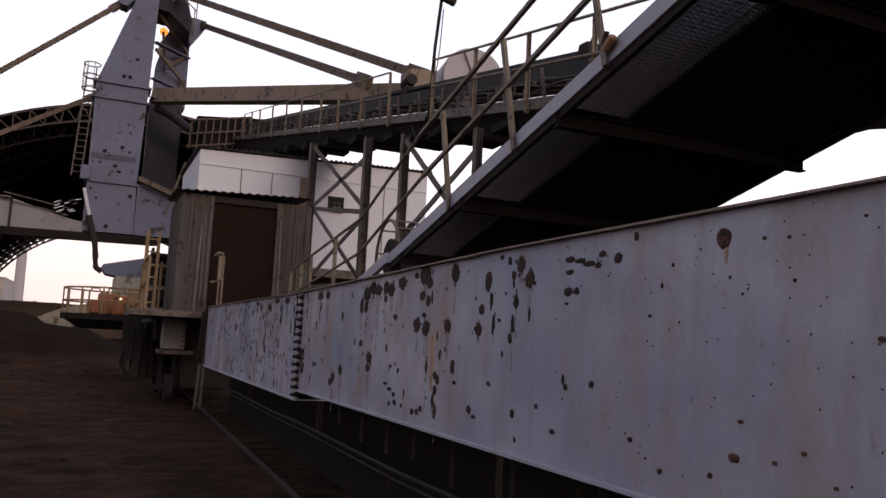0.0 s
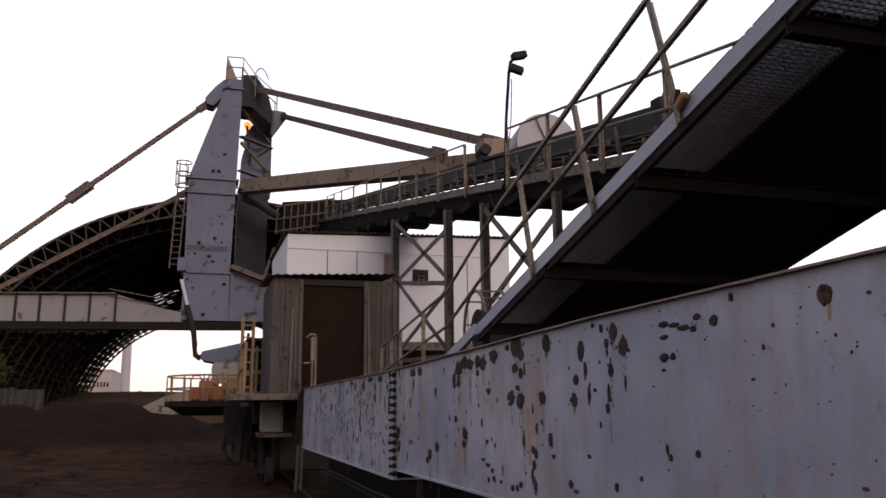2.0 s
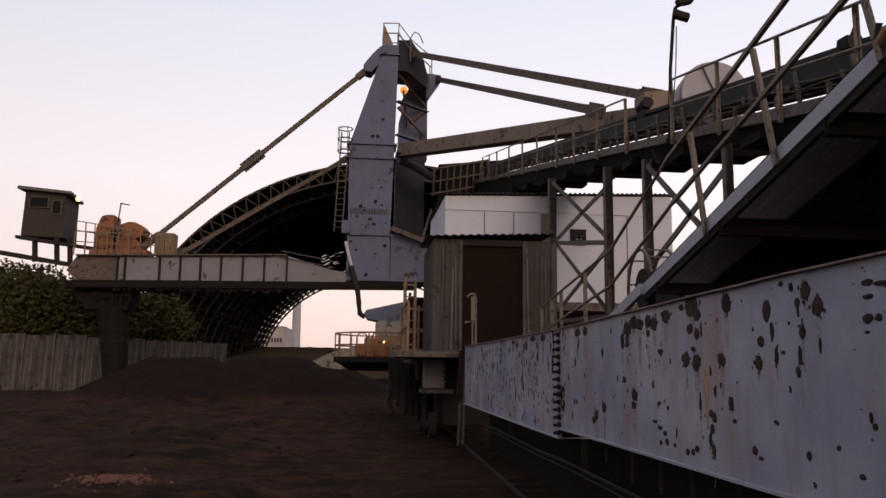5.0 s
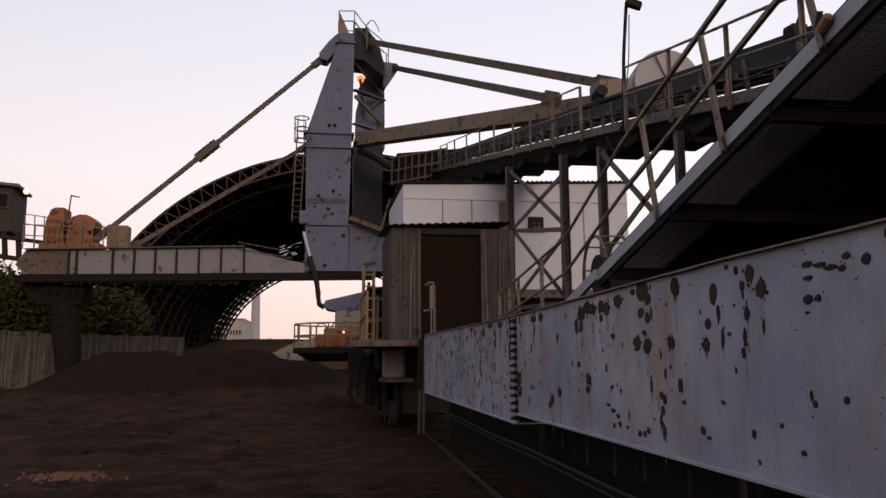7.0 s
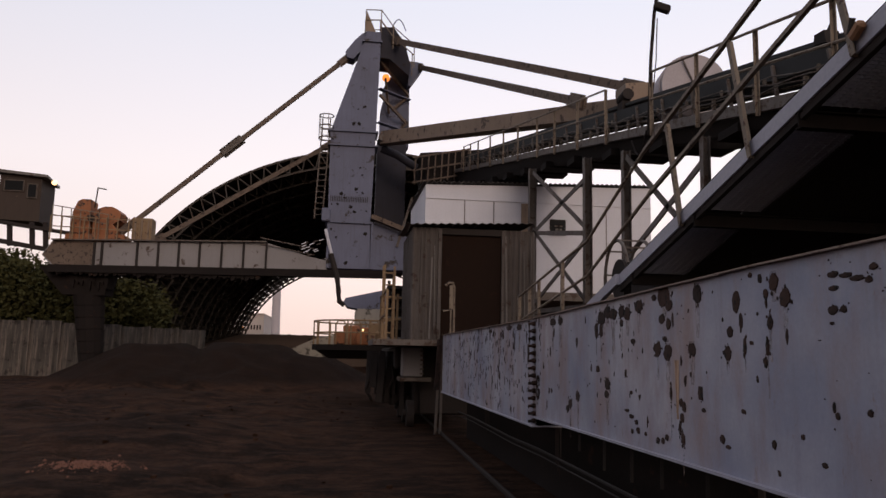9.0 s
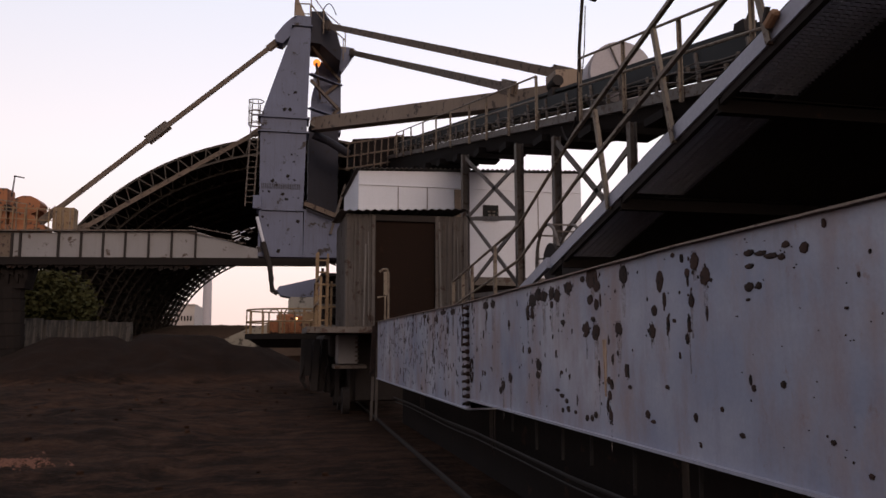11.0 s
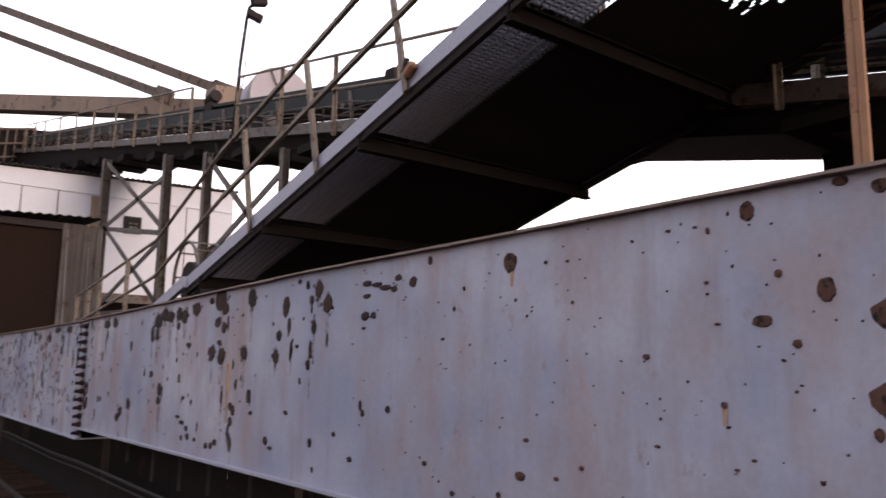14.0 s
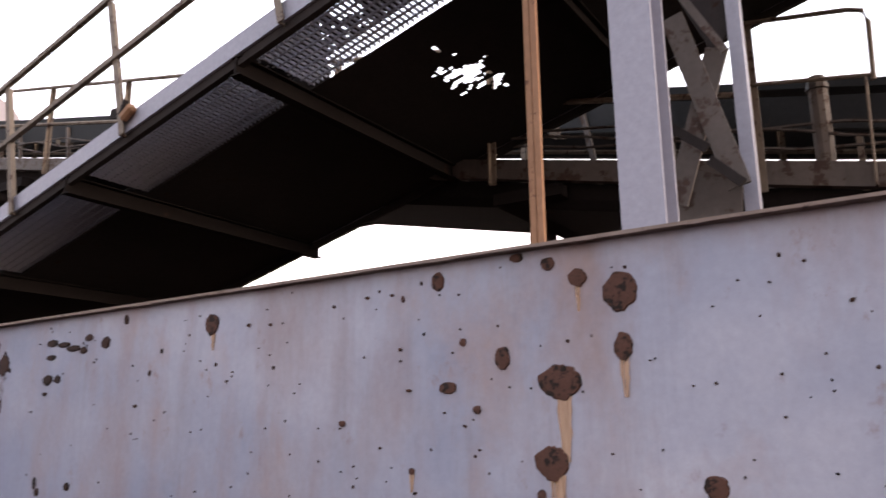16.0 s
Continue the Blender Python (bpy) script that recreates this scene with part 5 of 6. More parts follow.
# ---- ties and balance beam ----
for a, b, w, col, lug in (((-.0, MY + .5, 16.82), (-10.5, MY + .5, 7.25), .2, "tie", (-5.65, 11.45)), ((-.6, MY + 2.5, 12.8), (-9.7, MY + 2.5, 6.9), .2, "tie", None),
                     ((2.17, MY + .3, 17.68), (8.38, 21, 9.45), .26, "tie", None), ((3.6, MY + 1.8, 16.93), (6.77, 21.4, 9.08), .24, "tie", None)):
    tie = thing("tie_bar", a, "long flat steel tie bar hung from the mast head", "tie bar", "tie bars")
    bm = mesh()
    bar(bm, a, b, w * .6, w * 1.1)
    part("bar", bm, M[col], tie)
    for end, toward in ((a, b), (b, a)):
        d = (Vector(toward) - Vector(end)).normalized()
        bm = mesh()
        bar(bm, Vector(end) - d * .2, Vector(end) + d * .9, w * .9, w * 1.9)
        bmesh.ops.bevel(bm, geom=bm.edges[:], offset=.08, segments=2, affect="EDGES")
        part("eye_plate", bm, M[col], tie)
    if lug:
        bm = mesh()
        d = (Vector(b) - Vector(a)).normalized()
        c = Vector((lug[0], MY + .5, lug[1] + .22))
        bar(bm, c - d * .75, c + d * .75, w * 1.2, w * 2.6)
        bmesh.ops.bevel(bm, geom=bm.edges[:], offset=.12, segments=2, affect="EDGES")
        part("turnbuckle", bm, M["steel"], tie)
balance = thing("balance_beam", (1.6, MY, 12.4), "tan-painted balance beam between mast and gallery", "beam")
bm = mesh()
hexa(bm, [(1.6, MY - .1, 12.06), (2.0, MY + .3, 12.06), (8.25, 21.2, 8.60), (7.85, 20.8, 8.60), (1.6, MY - .1, 12.70), (2.0, MY + .3, 12.70), (8.25, 21.2, 9.10), (7.85, 20.8, 9.10)])
part("beam", bm, M["tan"], balance)
bm = mesh()
tube(bm, [(1.7, MY - .5, 12.32), (1.7, MY + .6, 12.32)], .2, 14)
part("pivot_pin", bm, M["steel"], balance)
bm = mesh()
hexa(bm, [(7.7, 20.3, 8.8), (8.5, 20.5, 8.8), (9.4, 20.6, 8.9), (7.8, 21.4, 9.0), (7.7, 20.3, 9.35), (8.5, 20.5, 9.5), (9.4, 20.6, 9.6), (7.8, 21.4, 9.5)])
part("end_bracket", bm, M["tan"], balance)
drum = thing("drum", (6.7, 14, 6.4), "pale round steel drum beside the gallery", "drum")
bm = mesh()
tube(bm, [(6.62, 13.9, 6.9), (6.75, 14.6, 6.93)], .66, 40)
part("shell", bm, M["chimney"], drum)
bm = mesh()
tube(bm, [(6.6, 13.82, 6.9), (6.61, 13.89, 6.9)], .62, 40)
part("end_plate", bm, M["chimney"], drum)
bm = mesh()
bar(bm, (6.6, 13.8, 6.9), (6.35, 13.8, 7.45), .03, .02)
part("seam", bm, M["steel"], drum)

# ---- arched shed ----
shed = thing("arched_shed", (2.5, 95, 0), "huge dark barrel-vaulted coal shed with lattice frame", "shed")
SCX, SR, SH = 2.6, 23.2, 20.3


def vault(a, y, off=0.0):
    return Vector((SCX - (SR + off) * math.cos(a), y, max(-.5, (SH + off) * math.sin(a))))


bm = mesh()
NA, NY = 56, 34
vs = [[bm.verts.new(vault(math.pi * i / NA, 70 + 76 * j / NY)) for i in range(NA + 1)] for j in range(NY + 1)]
for j in range(NY):
    for i in range(NA):
        if i > 12 and noise.noise((i * 1.9, j * 1.7, 4)) > .66:
            continue
        bm.faces.new((vs[j][i], vs[j][i + 1], vs[j + 1][i + 1], vs[j + 1][i]))
part("skin", bm, M["shed"], shed)


def rib(y, deep=-1.5):
    bm = mesh()
    thick = .15 if y < 120 else .3
    for i in range(NA):
        a0, a1 = math.pi * i / NA, math.pi * (i + 1) / NA
        am = (a0 + a1) / 2
        for o in (-.15, deep):
            bar(bm, vault(a0, y, o), vault(a1, y, o), thick, thick)
        bar(bm, vault(a0, y, -.15), vault(am, y, deep), thick * .7, thick * .7)
        bar(bm, vault(am, y, deep), vault(a1, y, -.15), thick * .7, thick * .7)
    part("rib", bm, M["lattice"], shed)


for j in range(18):
    rib(69.9 + j * 5.0)
bm = mesh()
for j in range(17):
    y = 69.9 + j * 5.0
    for i in range(NA):
        a0, a1 = math.pi * i / NA, math.pi * (i + 1) / NA
        bar(bm, vault(a0, y, -.15), vault(a0, y + 5, -.15), .2, .2)
        bar(bm, vault(a0, y, -1.5), vault(a1, y + 5, -.15), .17, .17)
        bar(bm, vault(a1, y, -1.5), vault(a0, y + 5, -.15), .17, .17)
tagged(part("lacing", bm, M["lattice"], shed, "rusty steel lattice members"), kind="stuff")

# ---- distance ----
heap = mesh()
n = 26
rings = [[heap.verts.new((-7 + r * 19 * math.cos(2 * math.pi * k / n), 112 + r * 12 * math.sin(2 * math.pi * k / n), 4.3 * min(1, 1.5 * (1 - r)) ** .9 + .5 * noise.noise((r * 3, k * .6, 2)) - .3)) for k in range(n)] for r in (.02, .15, .35, .55, .75, 1.0)]
for r0, r1 in zip(rings, rings[1:]):
    for k in range(n):
        heap.faces.new((r0[k], r1[k], r1[(k + 1) % n], r0[(k + 1) % n]))
heap.faces.new(rings[0])
single("far_mound", heap, M["paledirt"], "pale grey-brown stock mound beyond the shed, haze in its colour", "mound", smooth=True)
wall_far = thing("yard_wall", (-5, 100, 0), "low pale retaining wall before the far heap", "wall")
bm = mesh()
prism(bm, [(-8.5, 94, 0), (-.5, 94, 0), (-.5, 94, 3.9), (-3.26, 94, 3.2), (-7.2, 94, 1.35)], (0, .4, 0))
part("slab", bm, M["concrete"], wall_far)

chim = thing("chimney", (-24.4, 300, 0), "tall pale concrete power-station chimney", "chimney")
bm = mesh()
tube(bm, [(-24.4, 300, 0), (-24.8, 300, 60)], 1.75, 20, 1.2)
part("shaft", bm, M["chimney"], chim)
far_house = thing("plant_building", (-21, 180, 0), "pale plant building with a row of small windows", "building")
bm = mesh()
box(bm, -21.4, -17.3, 180, 200, 0, 10.0)
box(bm, -27, -21.41, 180.5, 200, 0, 7.0)
part("wall", bm, M["far"], far_house)
# ---- around the machine's foot ----
def round_platform():
    cx, cy, r = .95, 27.5, 1.85
    plat = thing("round_platform", (cx, cy, 1.5), "round service platform with dull orange handrail", "platform")
    bm = mesh()
    tube(bm, [(cx, cy, 1.74), (cx, cy, 1.92)], r + .05, 32)
    tube(bm, [(cx, cy, 1.46), (cx, cy, 1.74)], r * .72, 32, r * .97)
    part("deck", bm, M["soot_shade"], plat)
    for x, y, w, h in ((-.9, -.5, .5, .45), (-.2, -.8, .45, .6), (.45, -.6, .4, .5), (-.55, .3, .6, .7), (.3, .4, .5, .8)):
        bm = mesh()
        box(bm, cx + x - w / 2, cx + x + w / 2, cy + y - .2, cy + y + .2, 1.92, 1.92 + h)
        bmesh.ops.bevel(bm, geom=bm.edges[:], offset=.05, segments=1, affect="EDGES")
        part("gear_box", bm, M["orange" if x < 0 else "yellow"], plat, "orange-brown gear box")
    for x, y in ((-1.1, -1.0), (-.6, -1.35), (0.0, -1.5), (.5, -1.4)):
        bm = mesh()
        tube(bm, [(cx + x, cy + y, 1.92), (cx + x, cy + y, 2.6), (cx + x + .08, cy + y, 2.72), (cx + x + .26, cy + y, 2.72), (cx + x + .34, cy + y, 2.6), (cx + x + .34, cy + y, 1.92)], .028, 6)
        part("hoop_rail", bm, M["yellow"], plat)
    bm = mesh()
    tube(bm, [(cx + .9, cy, .0), (cx + .9, cy, 1.45)], .4, 20)
    part("pedestal", bm, M["soot_shade"], plat)
    for k in range(16):
        a = 2 * math.pi * k / 16
        bm = mesh()
        bar(bm, (cx + r * math.cos(a), cy + r * math.sin(a), 1.92), (cx + r * math.cos(a), cy + r * math.sin(a), 2.72), .045, .045)
        part("post", bm, M["yellow"], plat)
    for z in (2.72, 2.32):
        bm = mesh()
        tube(bm, [(cx + r * math.cos(2 * math.pi * k / 32), cy + r * math.sin(2 * math.pi * k / 32), z) for k in range(33)], .03, 6)
        part("ring_rail", bm, M["yellow"], plat)


round_platform()
plant = thing("motor_house", (1.6, 30, 1.8), "pale equipment housing behind the round platform", "housing")
bm = mesh()
box(bm, .55, 3.0, 30, 32, 1.6, 3.35)
bmesh.ops.bevel(bm, geom=bm.edges[:], offset=.06, segments=2, affect="EDGES")
part("case", bm, M["concrete"], plant)
for x, z, y in ((.75, 2.42, 26.3), (-.0, 2.2, 29.0)):
    lp = thing("work_lamp", (x, y, z), "small warm work lamp on the platform", "lamp", "work lamps")
    bm = mesh()
    bmesh.ops.create_uvsphere(bm, u_segments=10, v_segments=8, radius=.035, matrix=Matrix.Translation((x, y, z)))
    part("bulb", bm, M["lampw"], lp)

# access deck rails and yellow ladder beside the shelter
dr = thing("deck_handrail", (1.2, 16.2, 1.94), "dull yellow rusted handrail on the access deck", "handrail")
for x, y, h in ((.92, 16.0, 1.0), (.92, 17.2, 1.65), (1.12, 17.2, 1.5), (1.47, 16.4, 1.25), (.92, 18.3, 1.0), (1.3, 18.3, 1.1)):
    bm = mesh()
    bar(bm, (x, y, 1.94), (x + .01, y, 1.94 + h), .05, .05)
    part("post", bm, M["yellow"], dr)
for z in (2.45, 2.95):
    for a, b in (((.92, 16.0), (.92, 18.3)), ((.92, 18.3), (1.5, 18.3))):
        bm = mesh()
        bar(bm, (*a, z), (*b, z), .04, .04)
        part("rail", bm, M["yellow"], dr)
lad = thing("deck_ladder", (1.05, 17.1, 1.94), "upright yellow ladder by the shelter", "ladder")
for x in (.9, 1.14):
    bm = mesh()
    bar(bm, (x, 17.1, 1.94), (x, 17.1, 3.55), .05, .04)
    part("stile", bm, M["yellow"], lad)
for k in range(6):
    bm = mesh()
    bar(bm, (.9, 17.1, 2.1 + k * .26), (1.14, 17.1, 2.1 + k * .26), .03, .03)
    part("rung", bm, M["yellow"], lad)
# bent door rail in front of the doorway
gr = thing("door_handrail", (2.0, 14.9, 1.95), "bent cream handrail beside the doorway", "handrail")
bm = mesh()
tube(bm, [(2.16, 14.95, 2.0), (2.16, 14.95, 2.95), (2.14, 14.95, 3.02), (2.06, 14.95, 3.03), (1.99, 14.95, 2.97)], .022, 8)
part("bent_rail", bm, M["rail"], gr)
bm = mesh()
bar(bm, (2.12, 14.96, 2.52), (2.12, 14.96, 2.98), .10, .012, (0, 1, 0))
part("plate", bm, M["rail"], gr)
bm = mesh()
tube(bm, [(2.1, 14.95, 2.02), (2.1, 14.95, 2.5), (1.95, 14.95, 2.48)], .02, 8)
part("lower_rail", bm, M["rail"], gr)

# travelling gear under the deck
bogie = thing("bogie", (1.3, 20, .1), "dark greasy wheel bogie under the deck", "bogie")
bm = mesh()
box(bm, 1.3, 3.2, 18.4, 24.5, 1.3, 1.82)
box(bm, 1.75, 3.2, 18.6, 24.5, .25, 1.3)
bmesh.ops.bevel(bm, geom=bm.edges[:], offset=.04, segments=1, affect="EDGES")
part("frame", bm, M["dark"], bogie)
for k in range(14):
    bm = mesh()
    x, y = .75 + .07 * k + rnd.uniform(-.05, .05), 18.8 + rnd.random()
    z = 1.0 - .05 * k + rnd.uniform(-.1, .25)
    bar(bm, (x, y, max(.1, z - .3)), (x + rnd.uniform(-.15, .2), y + .1, 1.7), rnd.uniform(.06, .16), rnd.uniform(.05, .14))
    part("bracket", bm, M["dark"], bogie)
for x0, x1, z0, z1 in ((.7, 1.6, 1.05, 1.3), (.95, 1.75, .72, 1.0), (1.2, 1.8, .42, .66)):
    bm = mesh()
    box(bm, x0, x1, 19.3, 20.2, z0, z1)
    bmesh.ops.bevel(bm, geom=bm.edges[:], offset=.05, segments=2, affect="EDGES")
    part("gear_case", bm, M["dark"], bogie)
for y in (18.3, 19.5, 20.9):
    bm = mesh()
    tube(bm, [(1.58, y, .3), (1.74, y, .3)], .3, 24)
    w_ob = part("wheel", bm, M["dark"], bogie)
    bm = mesh()
    tube(bm, [(1.5, y, .3), (1.57, y, .3)], .09, 12)
    part("hub", bm, M["dark"], w_ob)
for k in range(5):
    bm = mesh()
    x = .7 + k * .28
    tube(bm, [(x, 19.1, 1.45), (x + .05, 19.0, 1.1), (x - .04, 19.1, .8), (x + .1, 19.2, .55)], .035, 6)
    part("hose", bm, M["dark"], bogie)
cabinet = thing("cabinet", (1.65, 17.6, .7), "grey steel cabinet hung below the deck", "cabinet")
bm = mesh()
box(bm, 1.42, 1.86, 17.6, 18.3, 1.15, 1.8)
bmesh.ops.bevel(bm, geom=bm.edges[:], offset=.02, segments=1, affect="EDGES")
part("body", bm, M["boompaint"], cabinet)
for k in range(6):
    bm = mesh()
    box(bm, 1.80, 1.88, 17.55, 17.6, 1.2 + k * .1, 1.24 + k * .1)
    part("tooth", bm, M["steel"], cabinet)
bm = mesh()
box(bm, 1.35, 2.05, 17.5, 18.4, 1.05, 1.13)
part("shelf", bm, M["steel"], cabinet)
skirt = thing("skirt_plate", (2.0, 18.5, 1.0), "black steel skirt plate closing the deck's underside", "plate")
bm = mesh()
box(bm, 1.9, 3.4, 18.35, 18.39, .3, 1.815)
part("plate", bm, M["dark"], skirt)
rack = thing("equipment_rack", (1.6, 20, 1.94), "dark cluttered equipment rack behind the ladder", "rack")
for x in (1.2, 2.0):
    bm = mesh()
    bar(bm, (x, 20, 1.9), (x, 20, 3.5), .07, .07)
    part("upright", bm, M["dark"], rack)
for k in range(6):
    bm = mesh()
    z = 2.0 + k * .26
    box(bm, 1.16, 2.04, 19.9, 20.7, z, z + .07)
    part("shelf", bm, M["dark"] if k % 2 else M["corr"], rack)
for k in range(7):
    bm = mesh()
    x, z = 1.25 + .1 * k, 2.08 + .26 * (k * 3 % 5)
    box(bm, x, x + .12, 20.0, 20.3, z, z + rnd.uniform(.08, .17))
    part("box", bm, M["rust"] if k % 3 == 0 else M["dark"], rack)
bm = mesh()
box(bm, 1.2, 2.0, 20.72, 20.76, 1.9, 3.45)
part("back", bm, M["dark"], rack)
bm = mesh()
box(bm, 1.1, 2.1, 18.62, 20.8, 1.825, 1.9)
part("base", bm, M["dark"], rack)
post = thing("rusty_post", (2.2, 17.4, 0), "leaning rusty post standing on the ground", "post")
for dx in (0, .1):
    bm = mesh()
    bar(bm, (2.05 + dx, 16.6, 0), (2.12 + dx * .6, 16.6, 1.85), .05, .05)
    part("leg", bm, M["steel"], post)
bm = mesh()
bar(bm, (1.95, 15.7, .95), (2.0, 15.7, 1.95), .1, .06)
part("plate", bm, M["rust"], post)

# ---- floodlight pole on the gallery ----
flood = thing("floodlight_pole", (5.3, 12.87, gal(12.87)), "slim pole with two small floodlights on the gallery", "floodlight")
bm = mesh()
tube(bm, [(5.27, 12.87, gal(12.87) - .1), (5.27, 12.72, 6.9), (5.3, 12.6, 7.75), (5.33, 12.58, 7.95), (5.42, 12.55, 8.05)], .032, 8)
part("pole", bm, M["dark"], flood)
for c, d in (((5.40, 12.5, 7.78), (.12, -.05, -.06)), ((5.47, 12.5, 8.06), (.14, 0, .04))):
    bm = mesh()
    bar(bm, Vector(c) - Vector(d), Vector(c) + Vector(d), .16, .13)
    bmesh.ops.bevel(bm, geom=bm.edges[:], offset=.02, segments=1, affect="EDGES")
    part("lamp_head", bm, M["dark"], flood)
bm = mesh()
tube(bm, [(5.30, 12.8, 6.0), (5.36, 12.7, 6.9), (5.33, 12.55, 7.6)], .01, 5)
part("wire", bm, M["dark"], flood)
# drive motor and clutter on the gallery
mot = thing("gallery_motor", (6.0, 15.8, 6.9), "dark motor with fan cover on the gallery", "motor")
bm = mesh()
tube(bm, [(6.0, 16.1, 7.3), (6.0, 15.7, 7.35)], .13, 14)
part("case", bm, M["dark"], mot)
bm = mesh()
box(bm, 5.88, 6.12, 15.75, 16.05, 6.85, 7.2)
part("foot", bm, M["dark"], mot)
bkt = thing("stair_bracket", (2.97, 4.2, inc(4.2)), "rusty clamp bracket at the stair post foot", "bracket")
bm = mesh()
bar(bm, (2.97, 4.24, inc(4.24) + .14), (2.97, 4.14, inc(4.14) + .18), .06, .06)
bmesh.ops.bevel(bm, geom=bm.edges[:], offset=.015, segments=1, affect="EDGES")
part("clamp", bm, M["rustrod"], bkt)
bm = mesh()
bar(bm, (2.97, 4.26, inc(4.26) + .18), (2.97, 4.22, inc(4.22) + .26), .025, .025)
part("lug", bm, M["dark"], bkt)
aim = thing("gallery_floodlight", (5.9, 8.69, 5.68), "small dark floodlight on a bracket above the gallery belt", "floodlight")
bm = mesh()
bar(bm, (5.9, 8.69, gal(8.69) + .5), (5.9, 8.69, 5.68), .05, .05)
part("bracket", bm, M["dark"], aim)
bm = mesh()
hexa(bm, [(5.8, 8.59, 5.56), (6.0, 8.59, 5.56), (6.0, 8.85, 5.62), (5.8, 8.85, 5.62), (5.8, 8.62, 5.73), (6.0, 8.62, 5.73), (6.0, 8.82, 5.74), (5.8, 8.82, 5.74)])
part("lamp_head", bm, M["dark"], aim)
bm = mesh()
bar(bm, (5.88, 8.71, 5.68), (5.92, 8.61, 5.86), .03, .03)
part("yoke", bm, M["dark"], aim)
cond = thing("cable_bundle", (5.25, 13.4, 5.2), "loose hanging cable loop under the walkway", "cable")
bm = mesh()
tube(bm, [(5.28, 13.7 - .06 * k, gal(13.5) - .1 - .35 * math.sin(math.pi * k / 12)) for k in range(13)], .02, 6)
part("loop", bm, M["dark"], cond)
lx = thing("lower_hood", (4.3, 8.4, 2.4), "rusty hoops and hood at the foot of the incline", "hood")
for k in range(3):
    bm = mesh()
    tube(bm, [(4.0 + k * .35, 8.6, 2.5), (4.05 + k * .35, 8.6, 2.95), (4.25 + k * .35, 8.6, 3.1), (4.4 + k * .35, 8.6, 3.0)], .03, 6)
    part("hoop", bm, M["steel"], lx)
bm = mesh()
box(bm, 3.5, 5.2, 8.5, 9.2, 2.3, 2.62)
part("pan_end", bm, M["dark"], lx)

# ---- yard fence and trees ----
def fence_panel(x0, y0, x1, y1, h):
    f = thing("fence_panel", (x0, y0, 0), "stained upright concrete sheet fence panel", "fence", "yard fence panels")
    d = Vector((x1 - x0, y1 - y0, 0))
    bm = mesh()
    corrugated(bm, (x0, y0, -.2), d * .97, (0, 0, h + .2), .9, .10, .05)
    part("sheet", bm, M["fence"], f)
    bm = mesh()
    bar(bm, (x0, y0 - .1, -.2), (x0, y0 - .1, h + .1), .18, .18)
    part("post", bm, M["fence"], f)


for k in range(10):
    x = -24 + k * 1.6
    fence_panel(x, 46.5 + k * .2, x + 1.6, 46.7 + k * .2, 3.3 - .05 * k + rnd.uniform(-.06, .06))


def tree(x, y, h, spread, seed):
    r = random.Random(seed)
    t = thing("tree", (x, y, 0), "dark leafy roadside tree behind the fence", "tree", "trees behind the fence")
    bm = mesh()
    tube(bm, [(x, y, -.2), (x + .1, y, h * .3), (x - .1, y + .1, h * .6)], .28, 8, .13)
    for k in range(7):
        a = k * 2.4
        p = Vector((x, y, h * (.3 + .05 * k)))
        q = p + Vector((math.cos(a) * spread * .6, math.sin(a) * spread * .6, h * .25))
        tube(bm, [p, (p + q) / 2 + Vector((0, 0, .3)), q], .09, 6, .03)
    part("trunk", bm, M["bark"], t)
    verts, faces = [], []
    for k in range(150):
        a, u = r.uniform(0, 2 * math.pi), r.random()
        rad = spread * math.sqrt(r.random()) * (1 - .35 * abs(u - .45))
        c = Vector((x + rad * math.cos(a), y + rad * math.sin(a), h * (.16 + .82 * u)))
        for j in range(40):
            p = c + Vector((r.gauss(0, .38), r.gauss(0, .38), r.gauss(0, .3)))
            d = Vector((r.gauss(0, 1), r.gauss(0, 1), r.gauss(0, .6))).normalized() * .16
            e = d.cross(Vector((r.gauss(0, 1), r.gauss(0, 1), r.gauss(0, 1)))).normalized() * .09
            i = len(verts)
            verts += [p - d, p + e, p + d, p - e]
            faces.append((i, i + 1, i + 2, i + 3))
    me = bpy.data.meshes.new("crown")
    me.from_pydata([v - Vector((x, y, 0)) for v in verts], [], faces)
    me.materials.append(M["leaf"])
    ob = new("crown", me)
    ob.parent = t


for k, (x, y, h, sp) in enumerate(((-31, 58, 9, 3.8), (-27.5, 56, 8.6, 3.6), (-24.5, 57, 8.3, 3.6), (-22, 55, 7.4, 3.0), (-34.5, 57, 9.5, 3.8), (-19.6, 54, 6.8, 2.6), (-17.8, 53, 6.0, 2.2), (-16.2, 51, 6.4, 2.0), (-14.4, 51.5, 6.0, 1.9), (-18.8, 50, 6.6, 2.1), (-12.6, 52, 5.4, 1.7), (-20.8, 51, 6.8, 2.2))):
    tree(x, y, h, sp, 31 + k)

# ---- far plant ----
for k in range(5):
    bm = mesh()
    x = -20.8 + k * .65
    box(bm, x, x + .3, 179.85, 180, 6.6, 7.6)
    part("window", bm, M["glass"], far_house)
bm = mesh()
box(bm, -21.5, -17.2, 179.6, 200.2, 10.0, 10.25)
part("roof", bm, M["far"], far_house)
low = thing("plant_shed", (-34, 185, 0), "long low plant shed by the far building", "building")
bm = mesh()
prism(bm, [(-46, 185, 0), (-28, 185, 0), (-28, 185, 5), (-37, 185, 8), (-46, 185, 5)], (0, 18, 0))
part("wall", bm, M["far"], low)
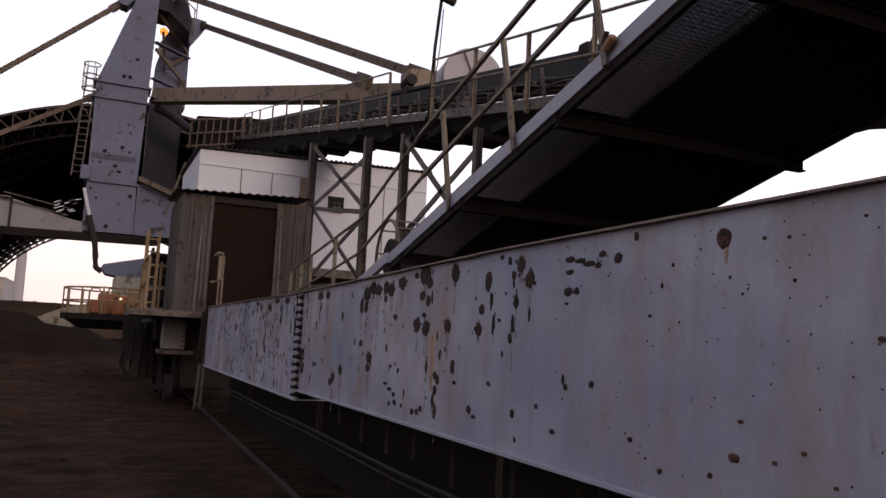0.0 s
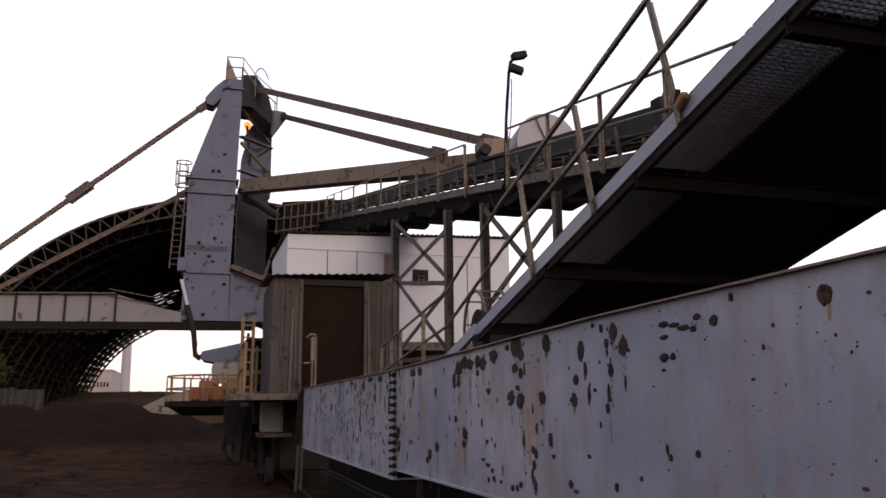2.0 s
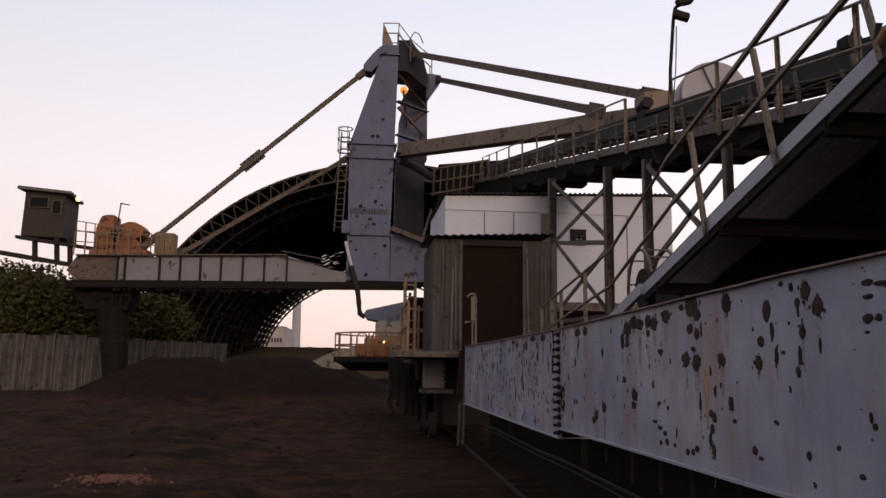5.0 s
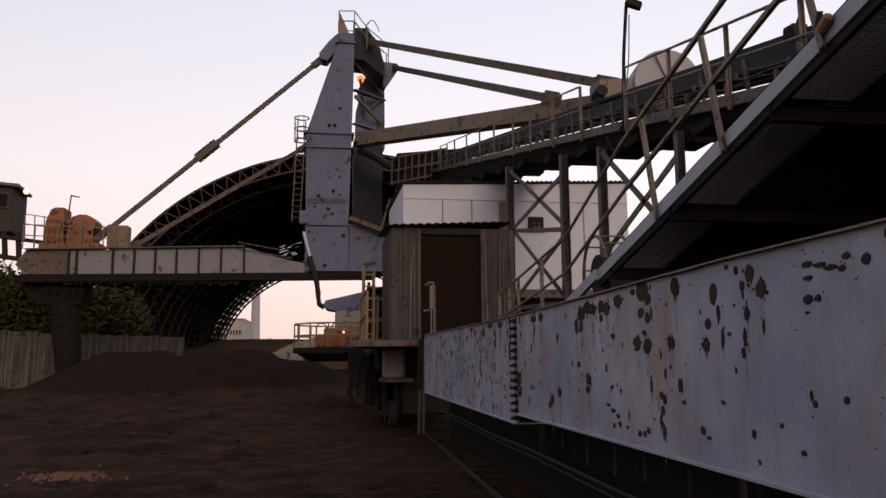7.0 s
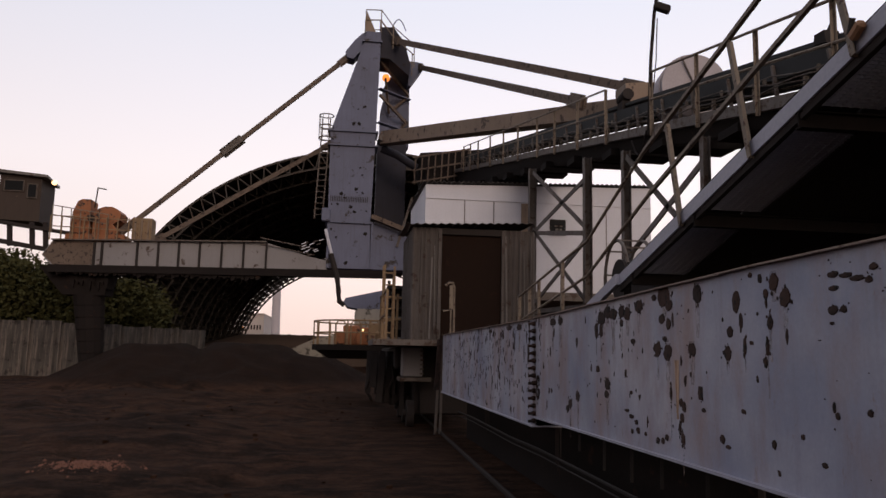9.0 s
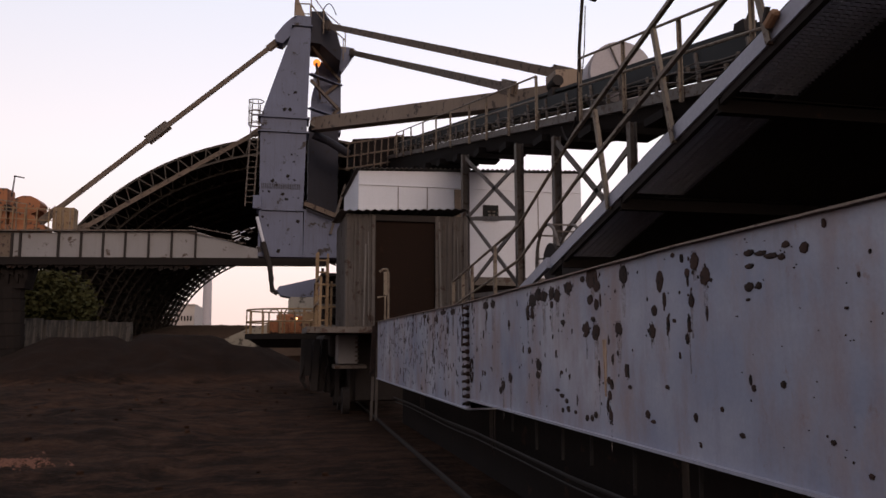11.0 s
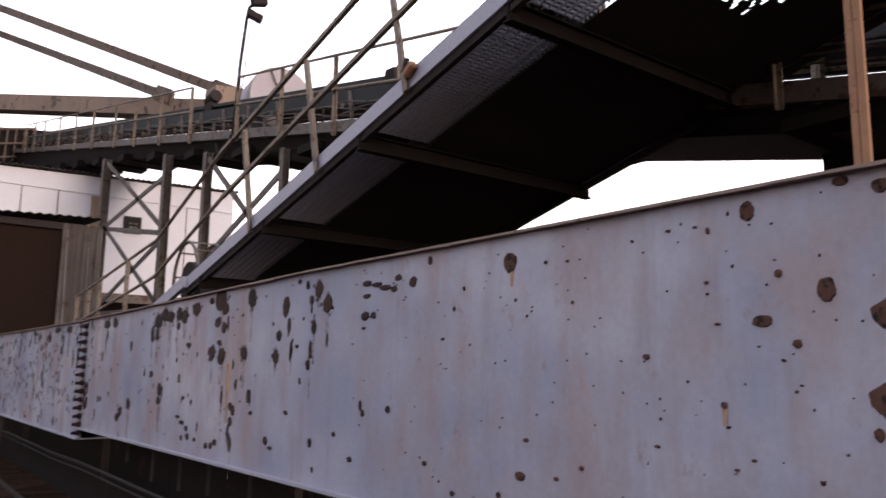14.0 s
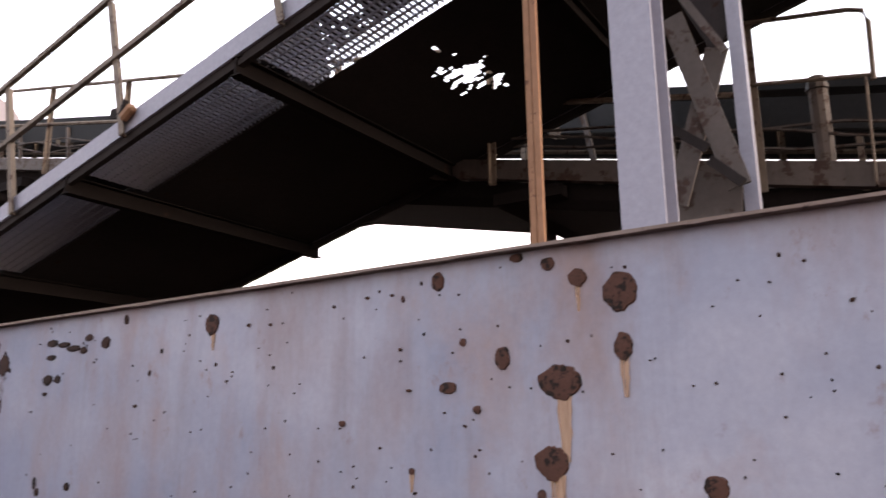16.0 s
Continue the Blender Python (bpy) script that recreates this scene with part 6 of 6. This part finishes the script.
for x, y, z in ((-24.6, 178, 7.0), (-21.8, 178, 6.7), (-28.5, 178, 6.9), (-33, 178, 6.5)):
    lp = thing("yard_lamp", (x, y, z), "glowing amber yard lamp at the far plant", "lamp", "yard lamps")
    bm = mesh()
    bmesh.ops.create_uvsphere(bm, u_segments=8, v_segments=6, radius=.32, matrix=Matrix.Translation((x, y, z)))
    part("bulb", bm, M["lamp"], lp)
    bm = mesh()
    bar(bm, (x, y + .3, 0), (x, y + .3, z), .15, .15)
    part("mast_pole", bm, M["steel"], lp)

# ---- head chute where the gallery meets the mast ----
head = thing("head_chute", (5.2, 38.5, 9.5), "dark rusty transfer chute at the gallery head", "chute")
bm = mesh()
hexa(bm, [(4.2, 37.5, 9.3), (7.2, 37.5, 9.3), (7.2, 41, 9.3), (4.2, 41, 9.3), (3.6, 37.5, 11.6), (7.2, 37.5, 12.0), (7.2, 41, 12.0), (3.6, 41, 11.6)])
part("hopper", bm, M["soot_shade"], head)
for k in range(9):
    bm = mesh()
    x = 3.3 + k * .33
    bar(bm, (x, 37.2, 9.9 + k * .06), (x + .05, 37.2, 11.2 + k * .08), .06, .06)
    part("bar", bm, M["tie"], head)
for z in (10.0, 10.6, 11.25):
    bm = mesh()
    bar(bm, (3.2, 37.15, z), (6.1, 37.15, z + .6), .07, .07)
    part("rail", bm, M["tie"], head)
bm = mesh()
bar(bm, (3.3, 38, 9.4), (2.6, 38, 6.9), .12, .12)
part("strut", bm, M["steel"], head)
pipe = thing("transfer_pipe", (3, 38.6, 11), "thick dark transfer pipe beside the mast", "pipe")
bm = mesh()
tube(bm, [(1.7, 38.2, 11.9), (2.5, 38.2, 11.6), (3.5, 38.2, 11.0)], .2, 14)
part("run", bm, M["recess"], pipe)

# ---- pale spill on the ground ----
spill_rnd = random.Random(5)
bm = mesh()
for k in range(420):
    a, r = spill_rnd.uniform(0, 2 * math.pi), abs(spill_rnd.gauss(0, .5))
    x, y = -3.3 + .62 * r * math.cos(a), 11.5 + .75 * r * math.sin(a)
    q = spill_rnd.uniform(.012, .05) * (1.2 - .5 * min(1, r))
    z = ground_height(x, y)
    n = 7
    top = bm.verts.new((x, y, z + q * .5 + .012))
    rim = [bm.verts.new((x + q * spill_rnd.uniform(.7, 1.5) * math.cos(2 * math.pi * i / n), y + q * spill_rnd.uniform(.7, 1.5) * math.sin(2 * math.pi * i / n), z - .012)) for i in range(n)]
    for i in range(n):
        bm.faces.new((top, rim[i], rim[(i + 1) % n]))
single("dust_spill", bm, M["spill"], "reddish pale crumbly dust spill on the dirt", "dust", "stuff")

# scattered lumps of coal
lump_rnd = random.Random(11)
bm = mesh()
for k in range(160):
    x, y = lump_rnd.uniform(-9, 1.4), lump_rnd.uniform(5, 30)
    r = lump_rnd.choice((.012, .018, .025, .04))
    c = Vector((x, y, ground_height(x, y) + r * .3))
    vs8 = [c + Vector((sx * r * lump_rnd.uniform(.6, 1.2), sy * r * lump_rnd.uniform(.6, 1.2), sz * r * lump_rnd.uniform(.5, .9))) for sx, sy, sz in ((-1, -1, -1), (1, -1, -1), (1, 1, -1), (-1, 1, -1), (-1, -1, 1), (1, -1, 1), (1, 1, 1), (-1, 1, 1))]
    hexa(bm, vs8)
single("coal_lumps", bm, M["coal"], "scattered lumps of coal on the dirt", "coal", "stuff")
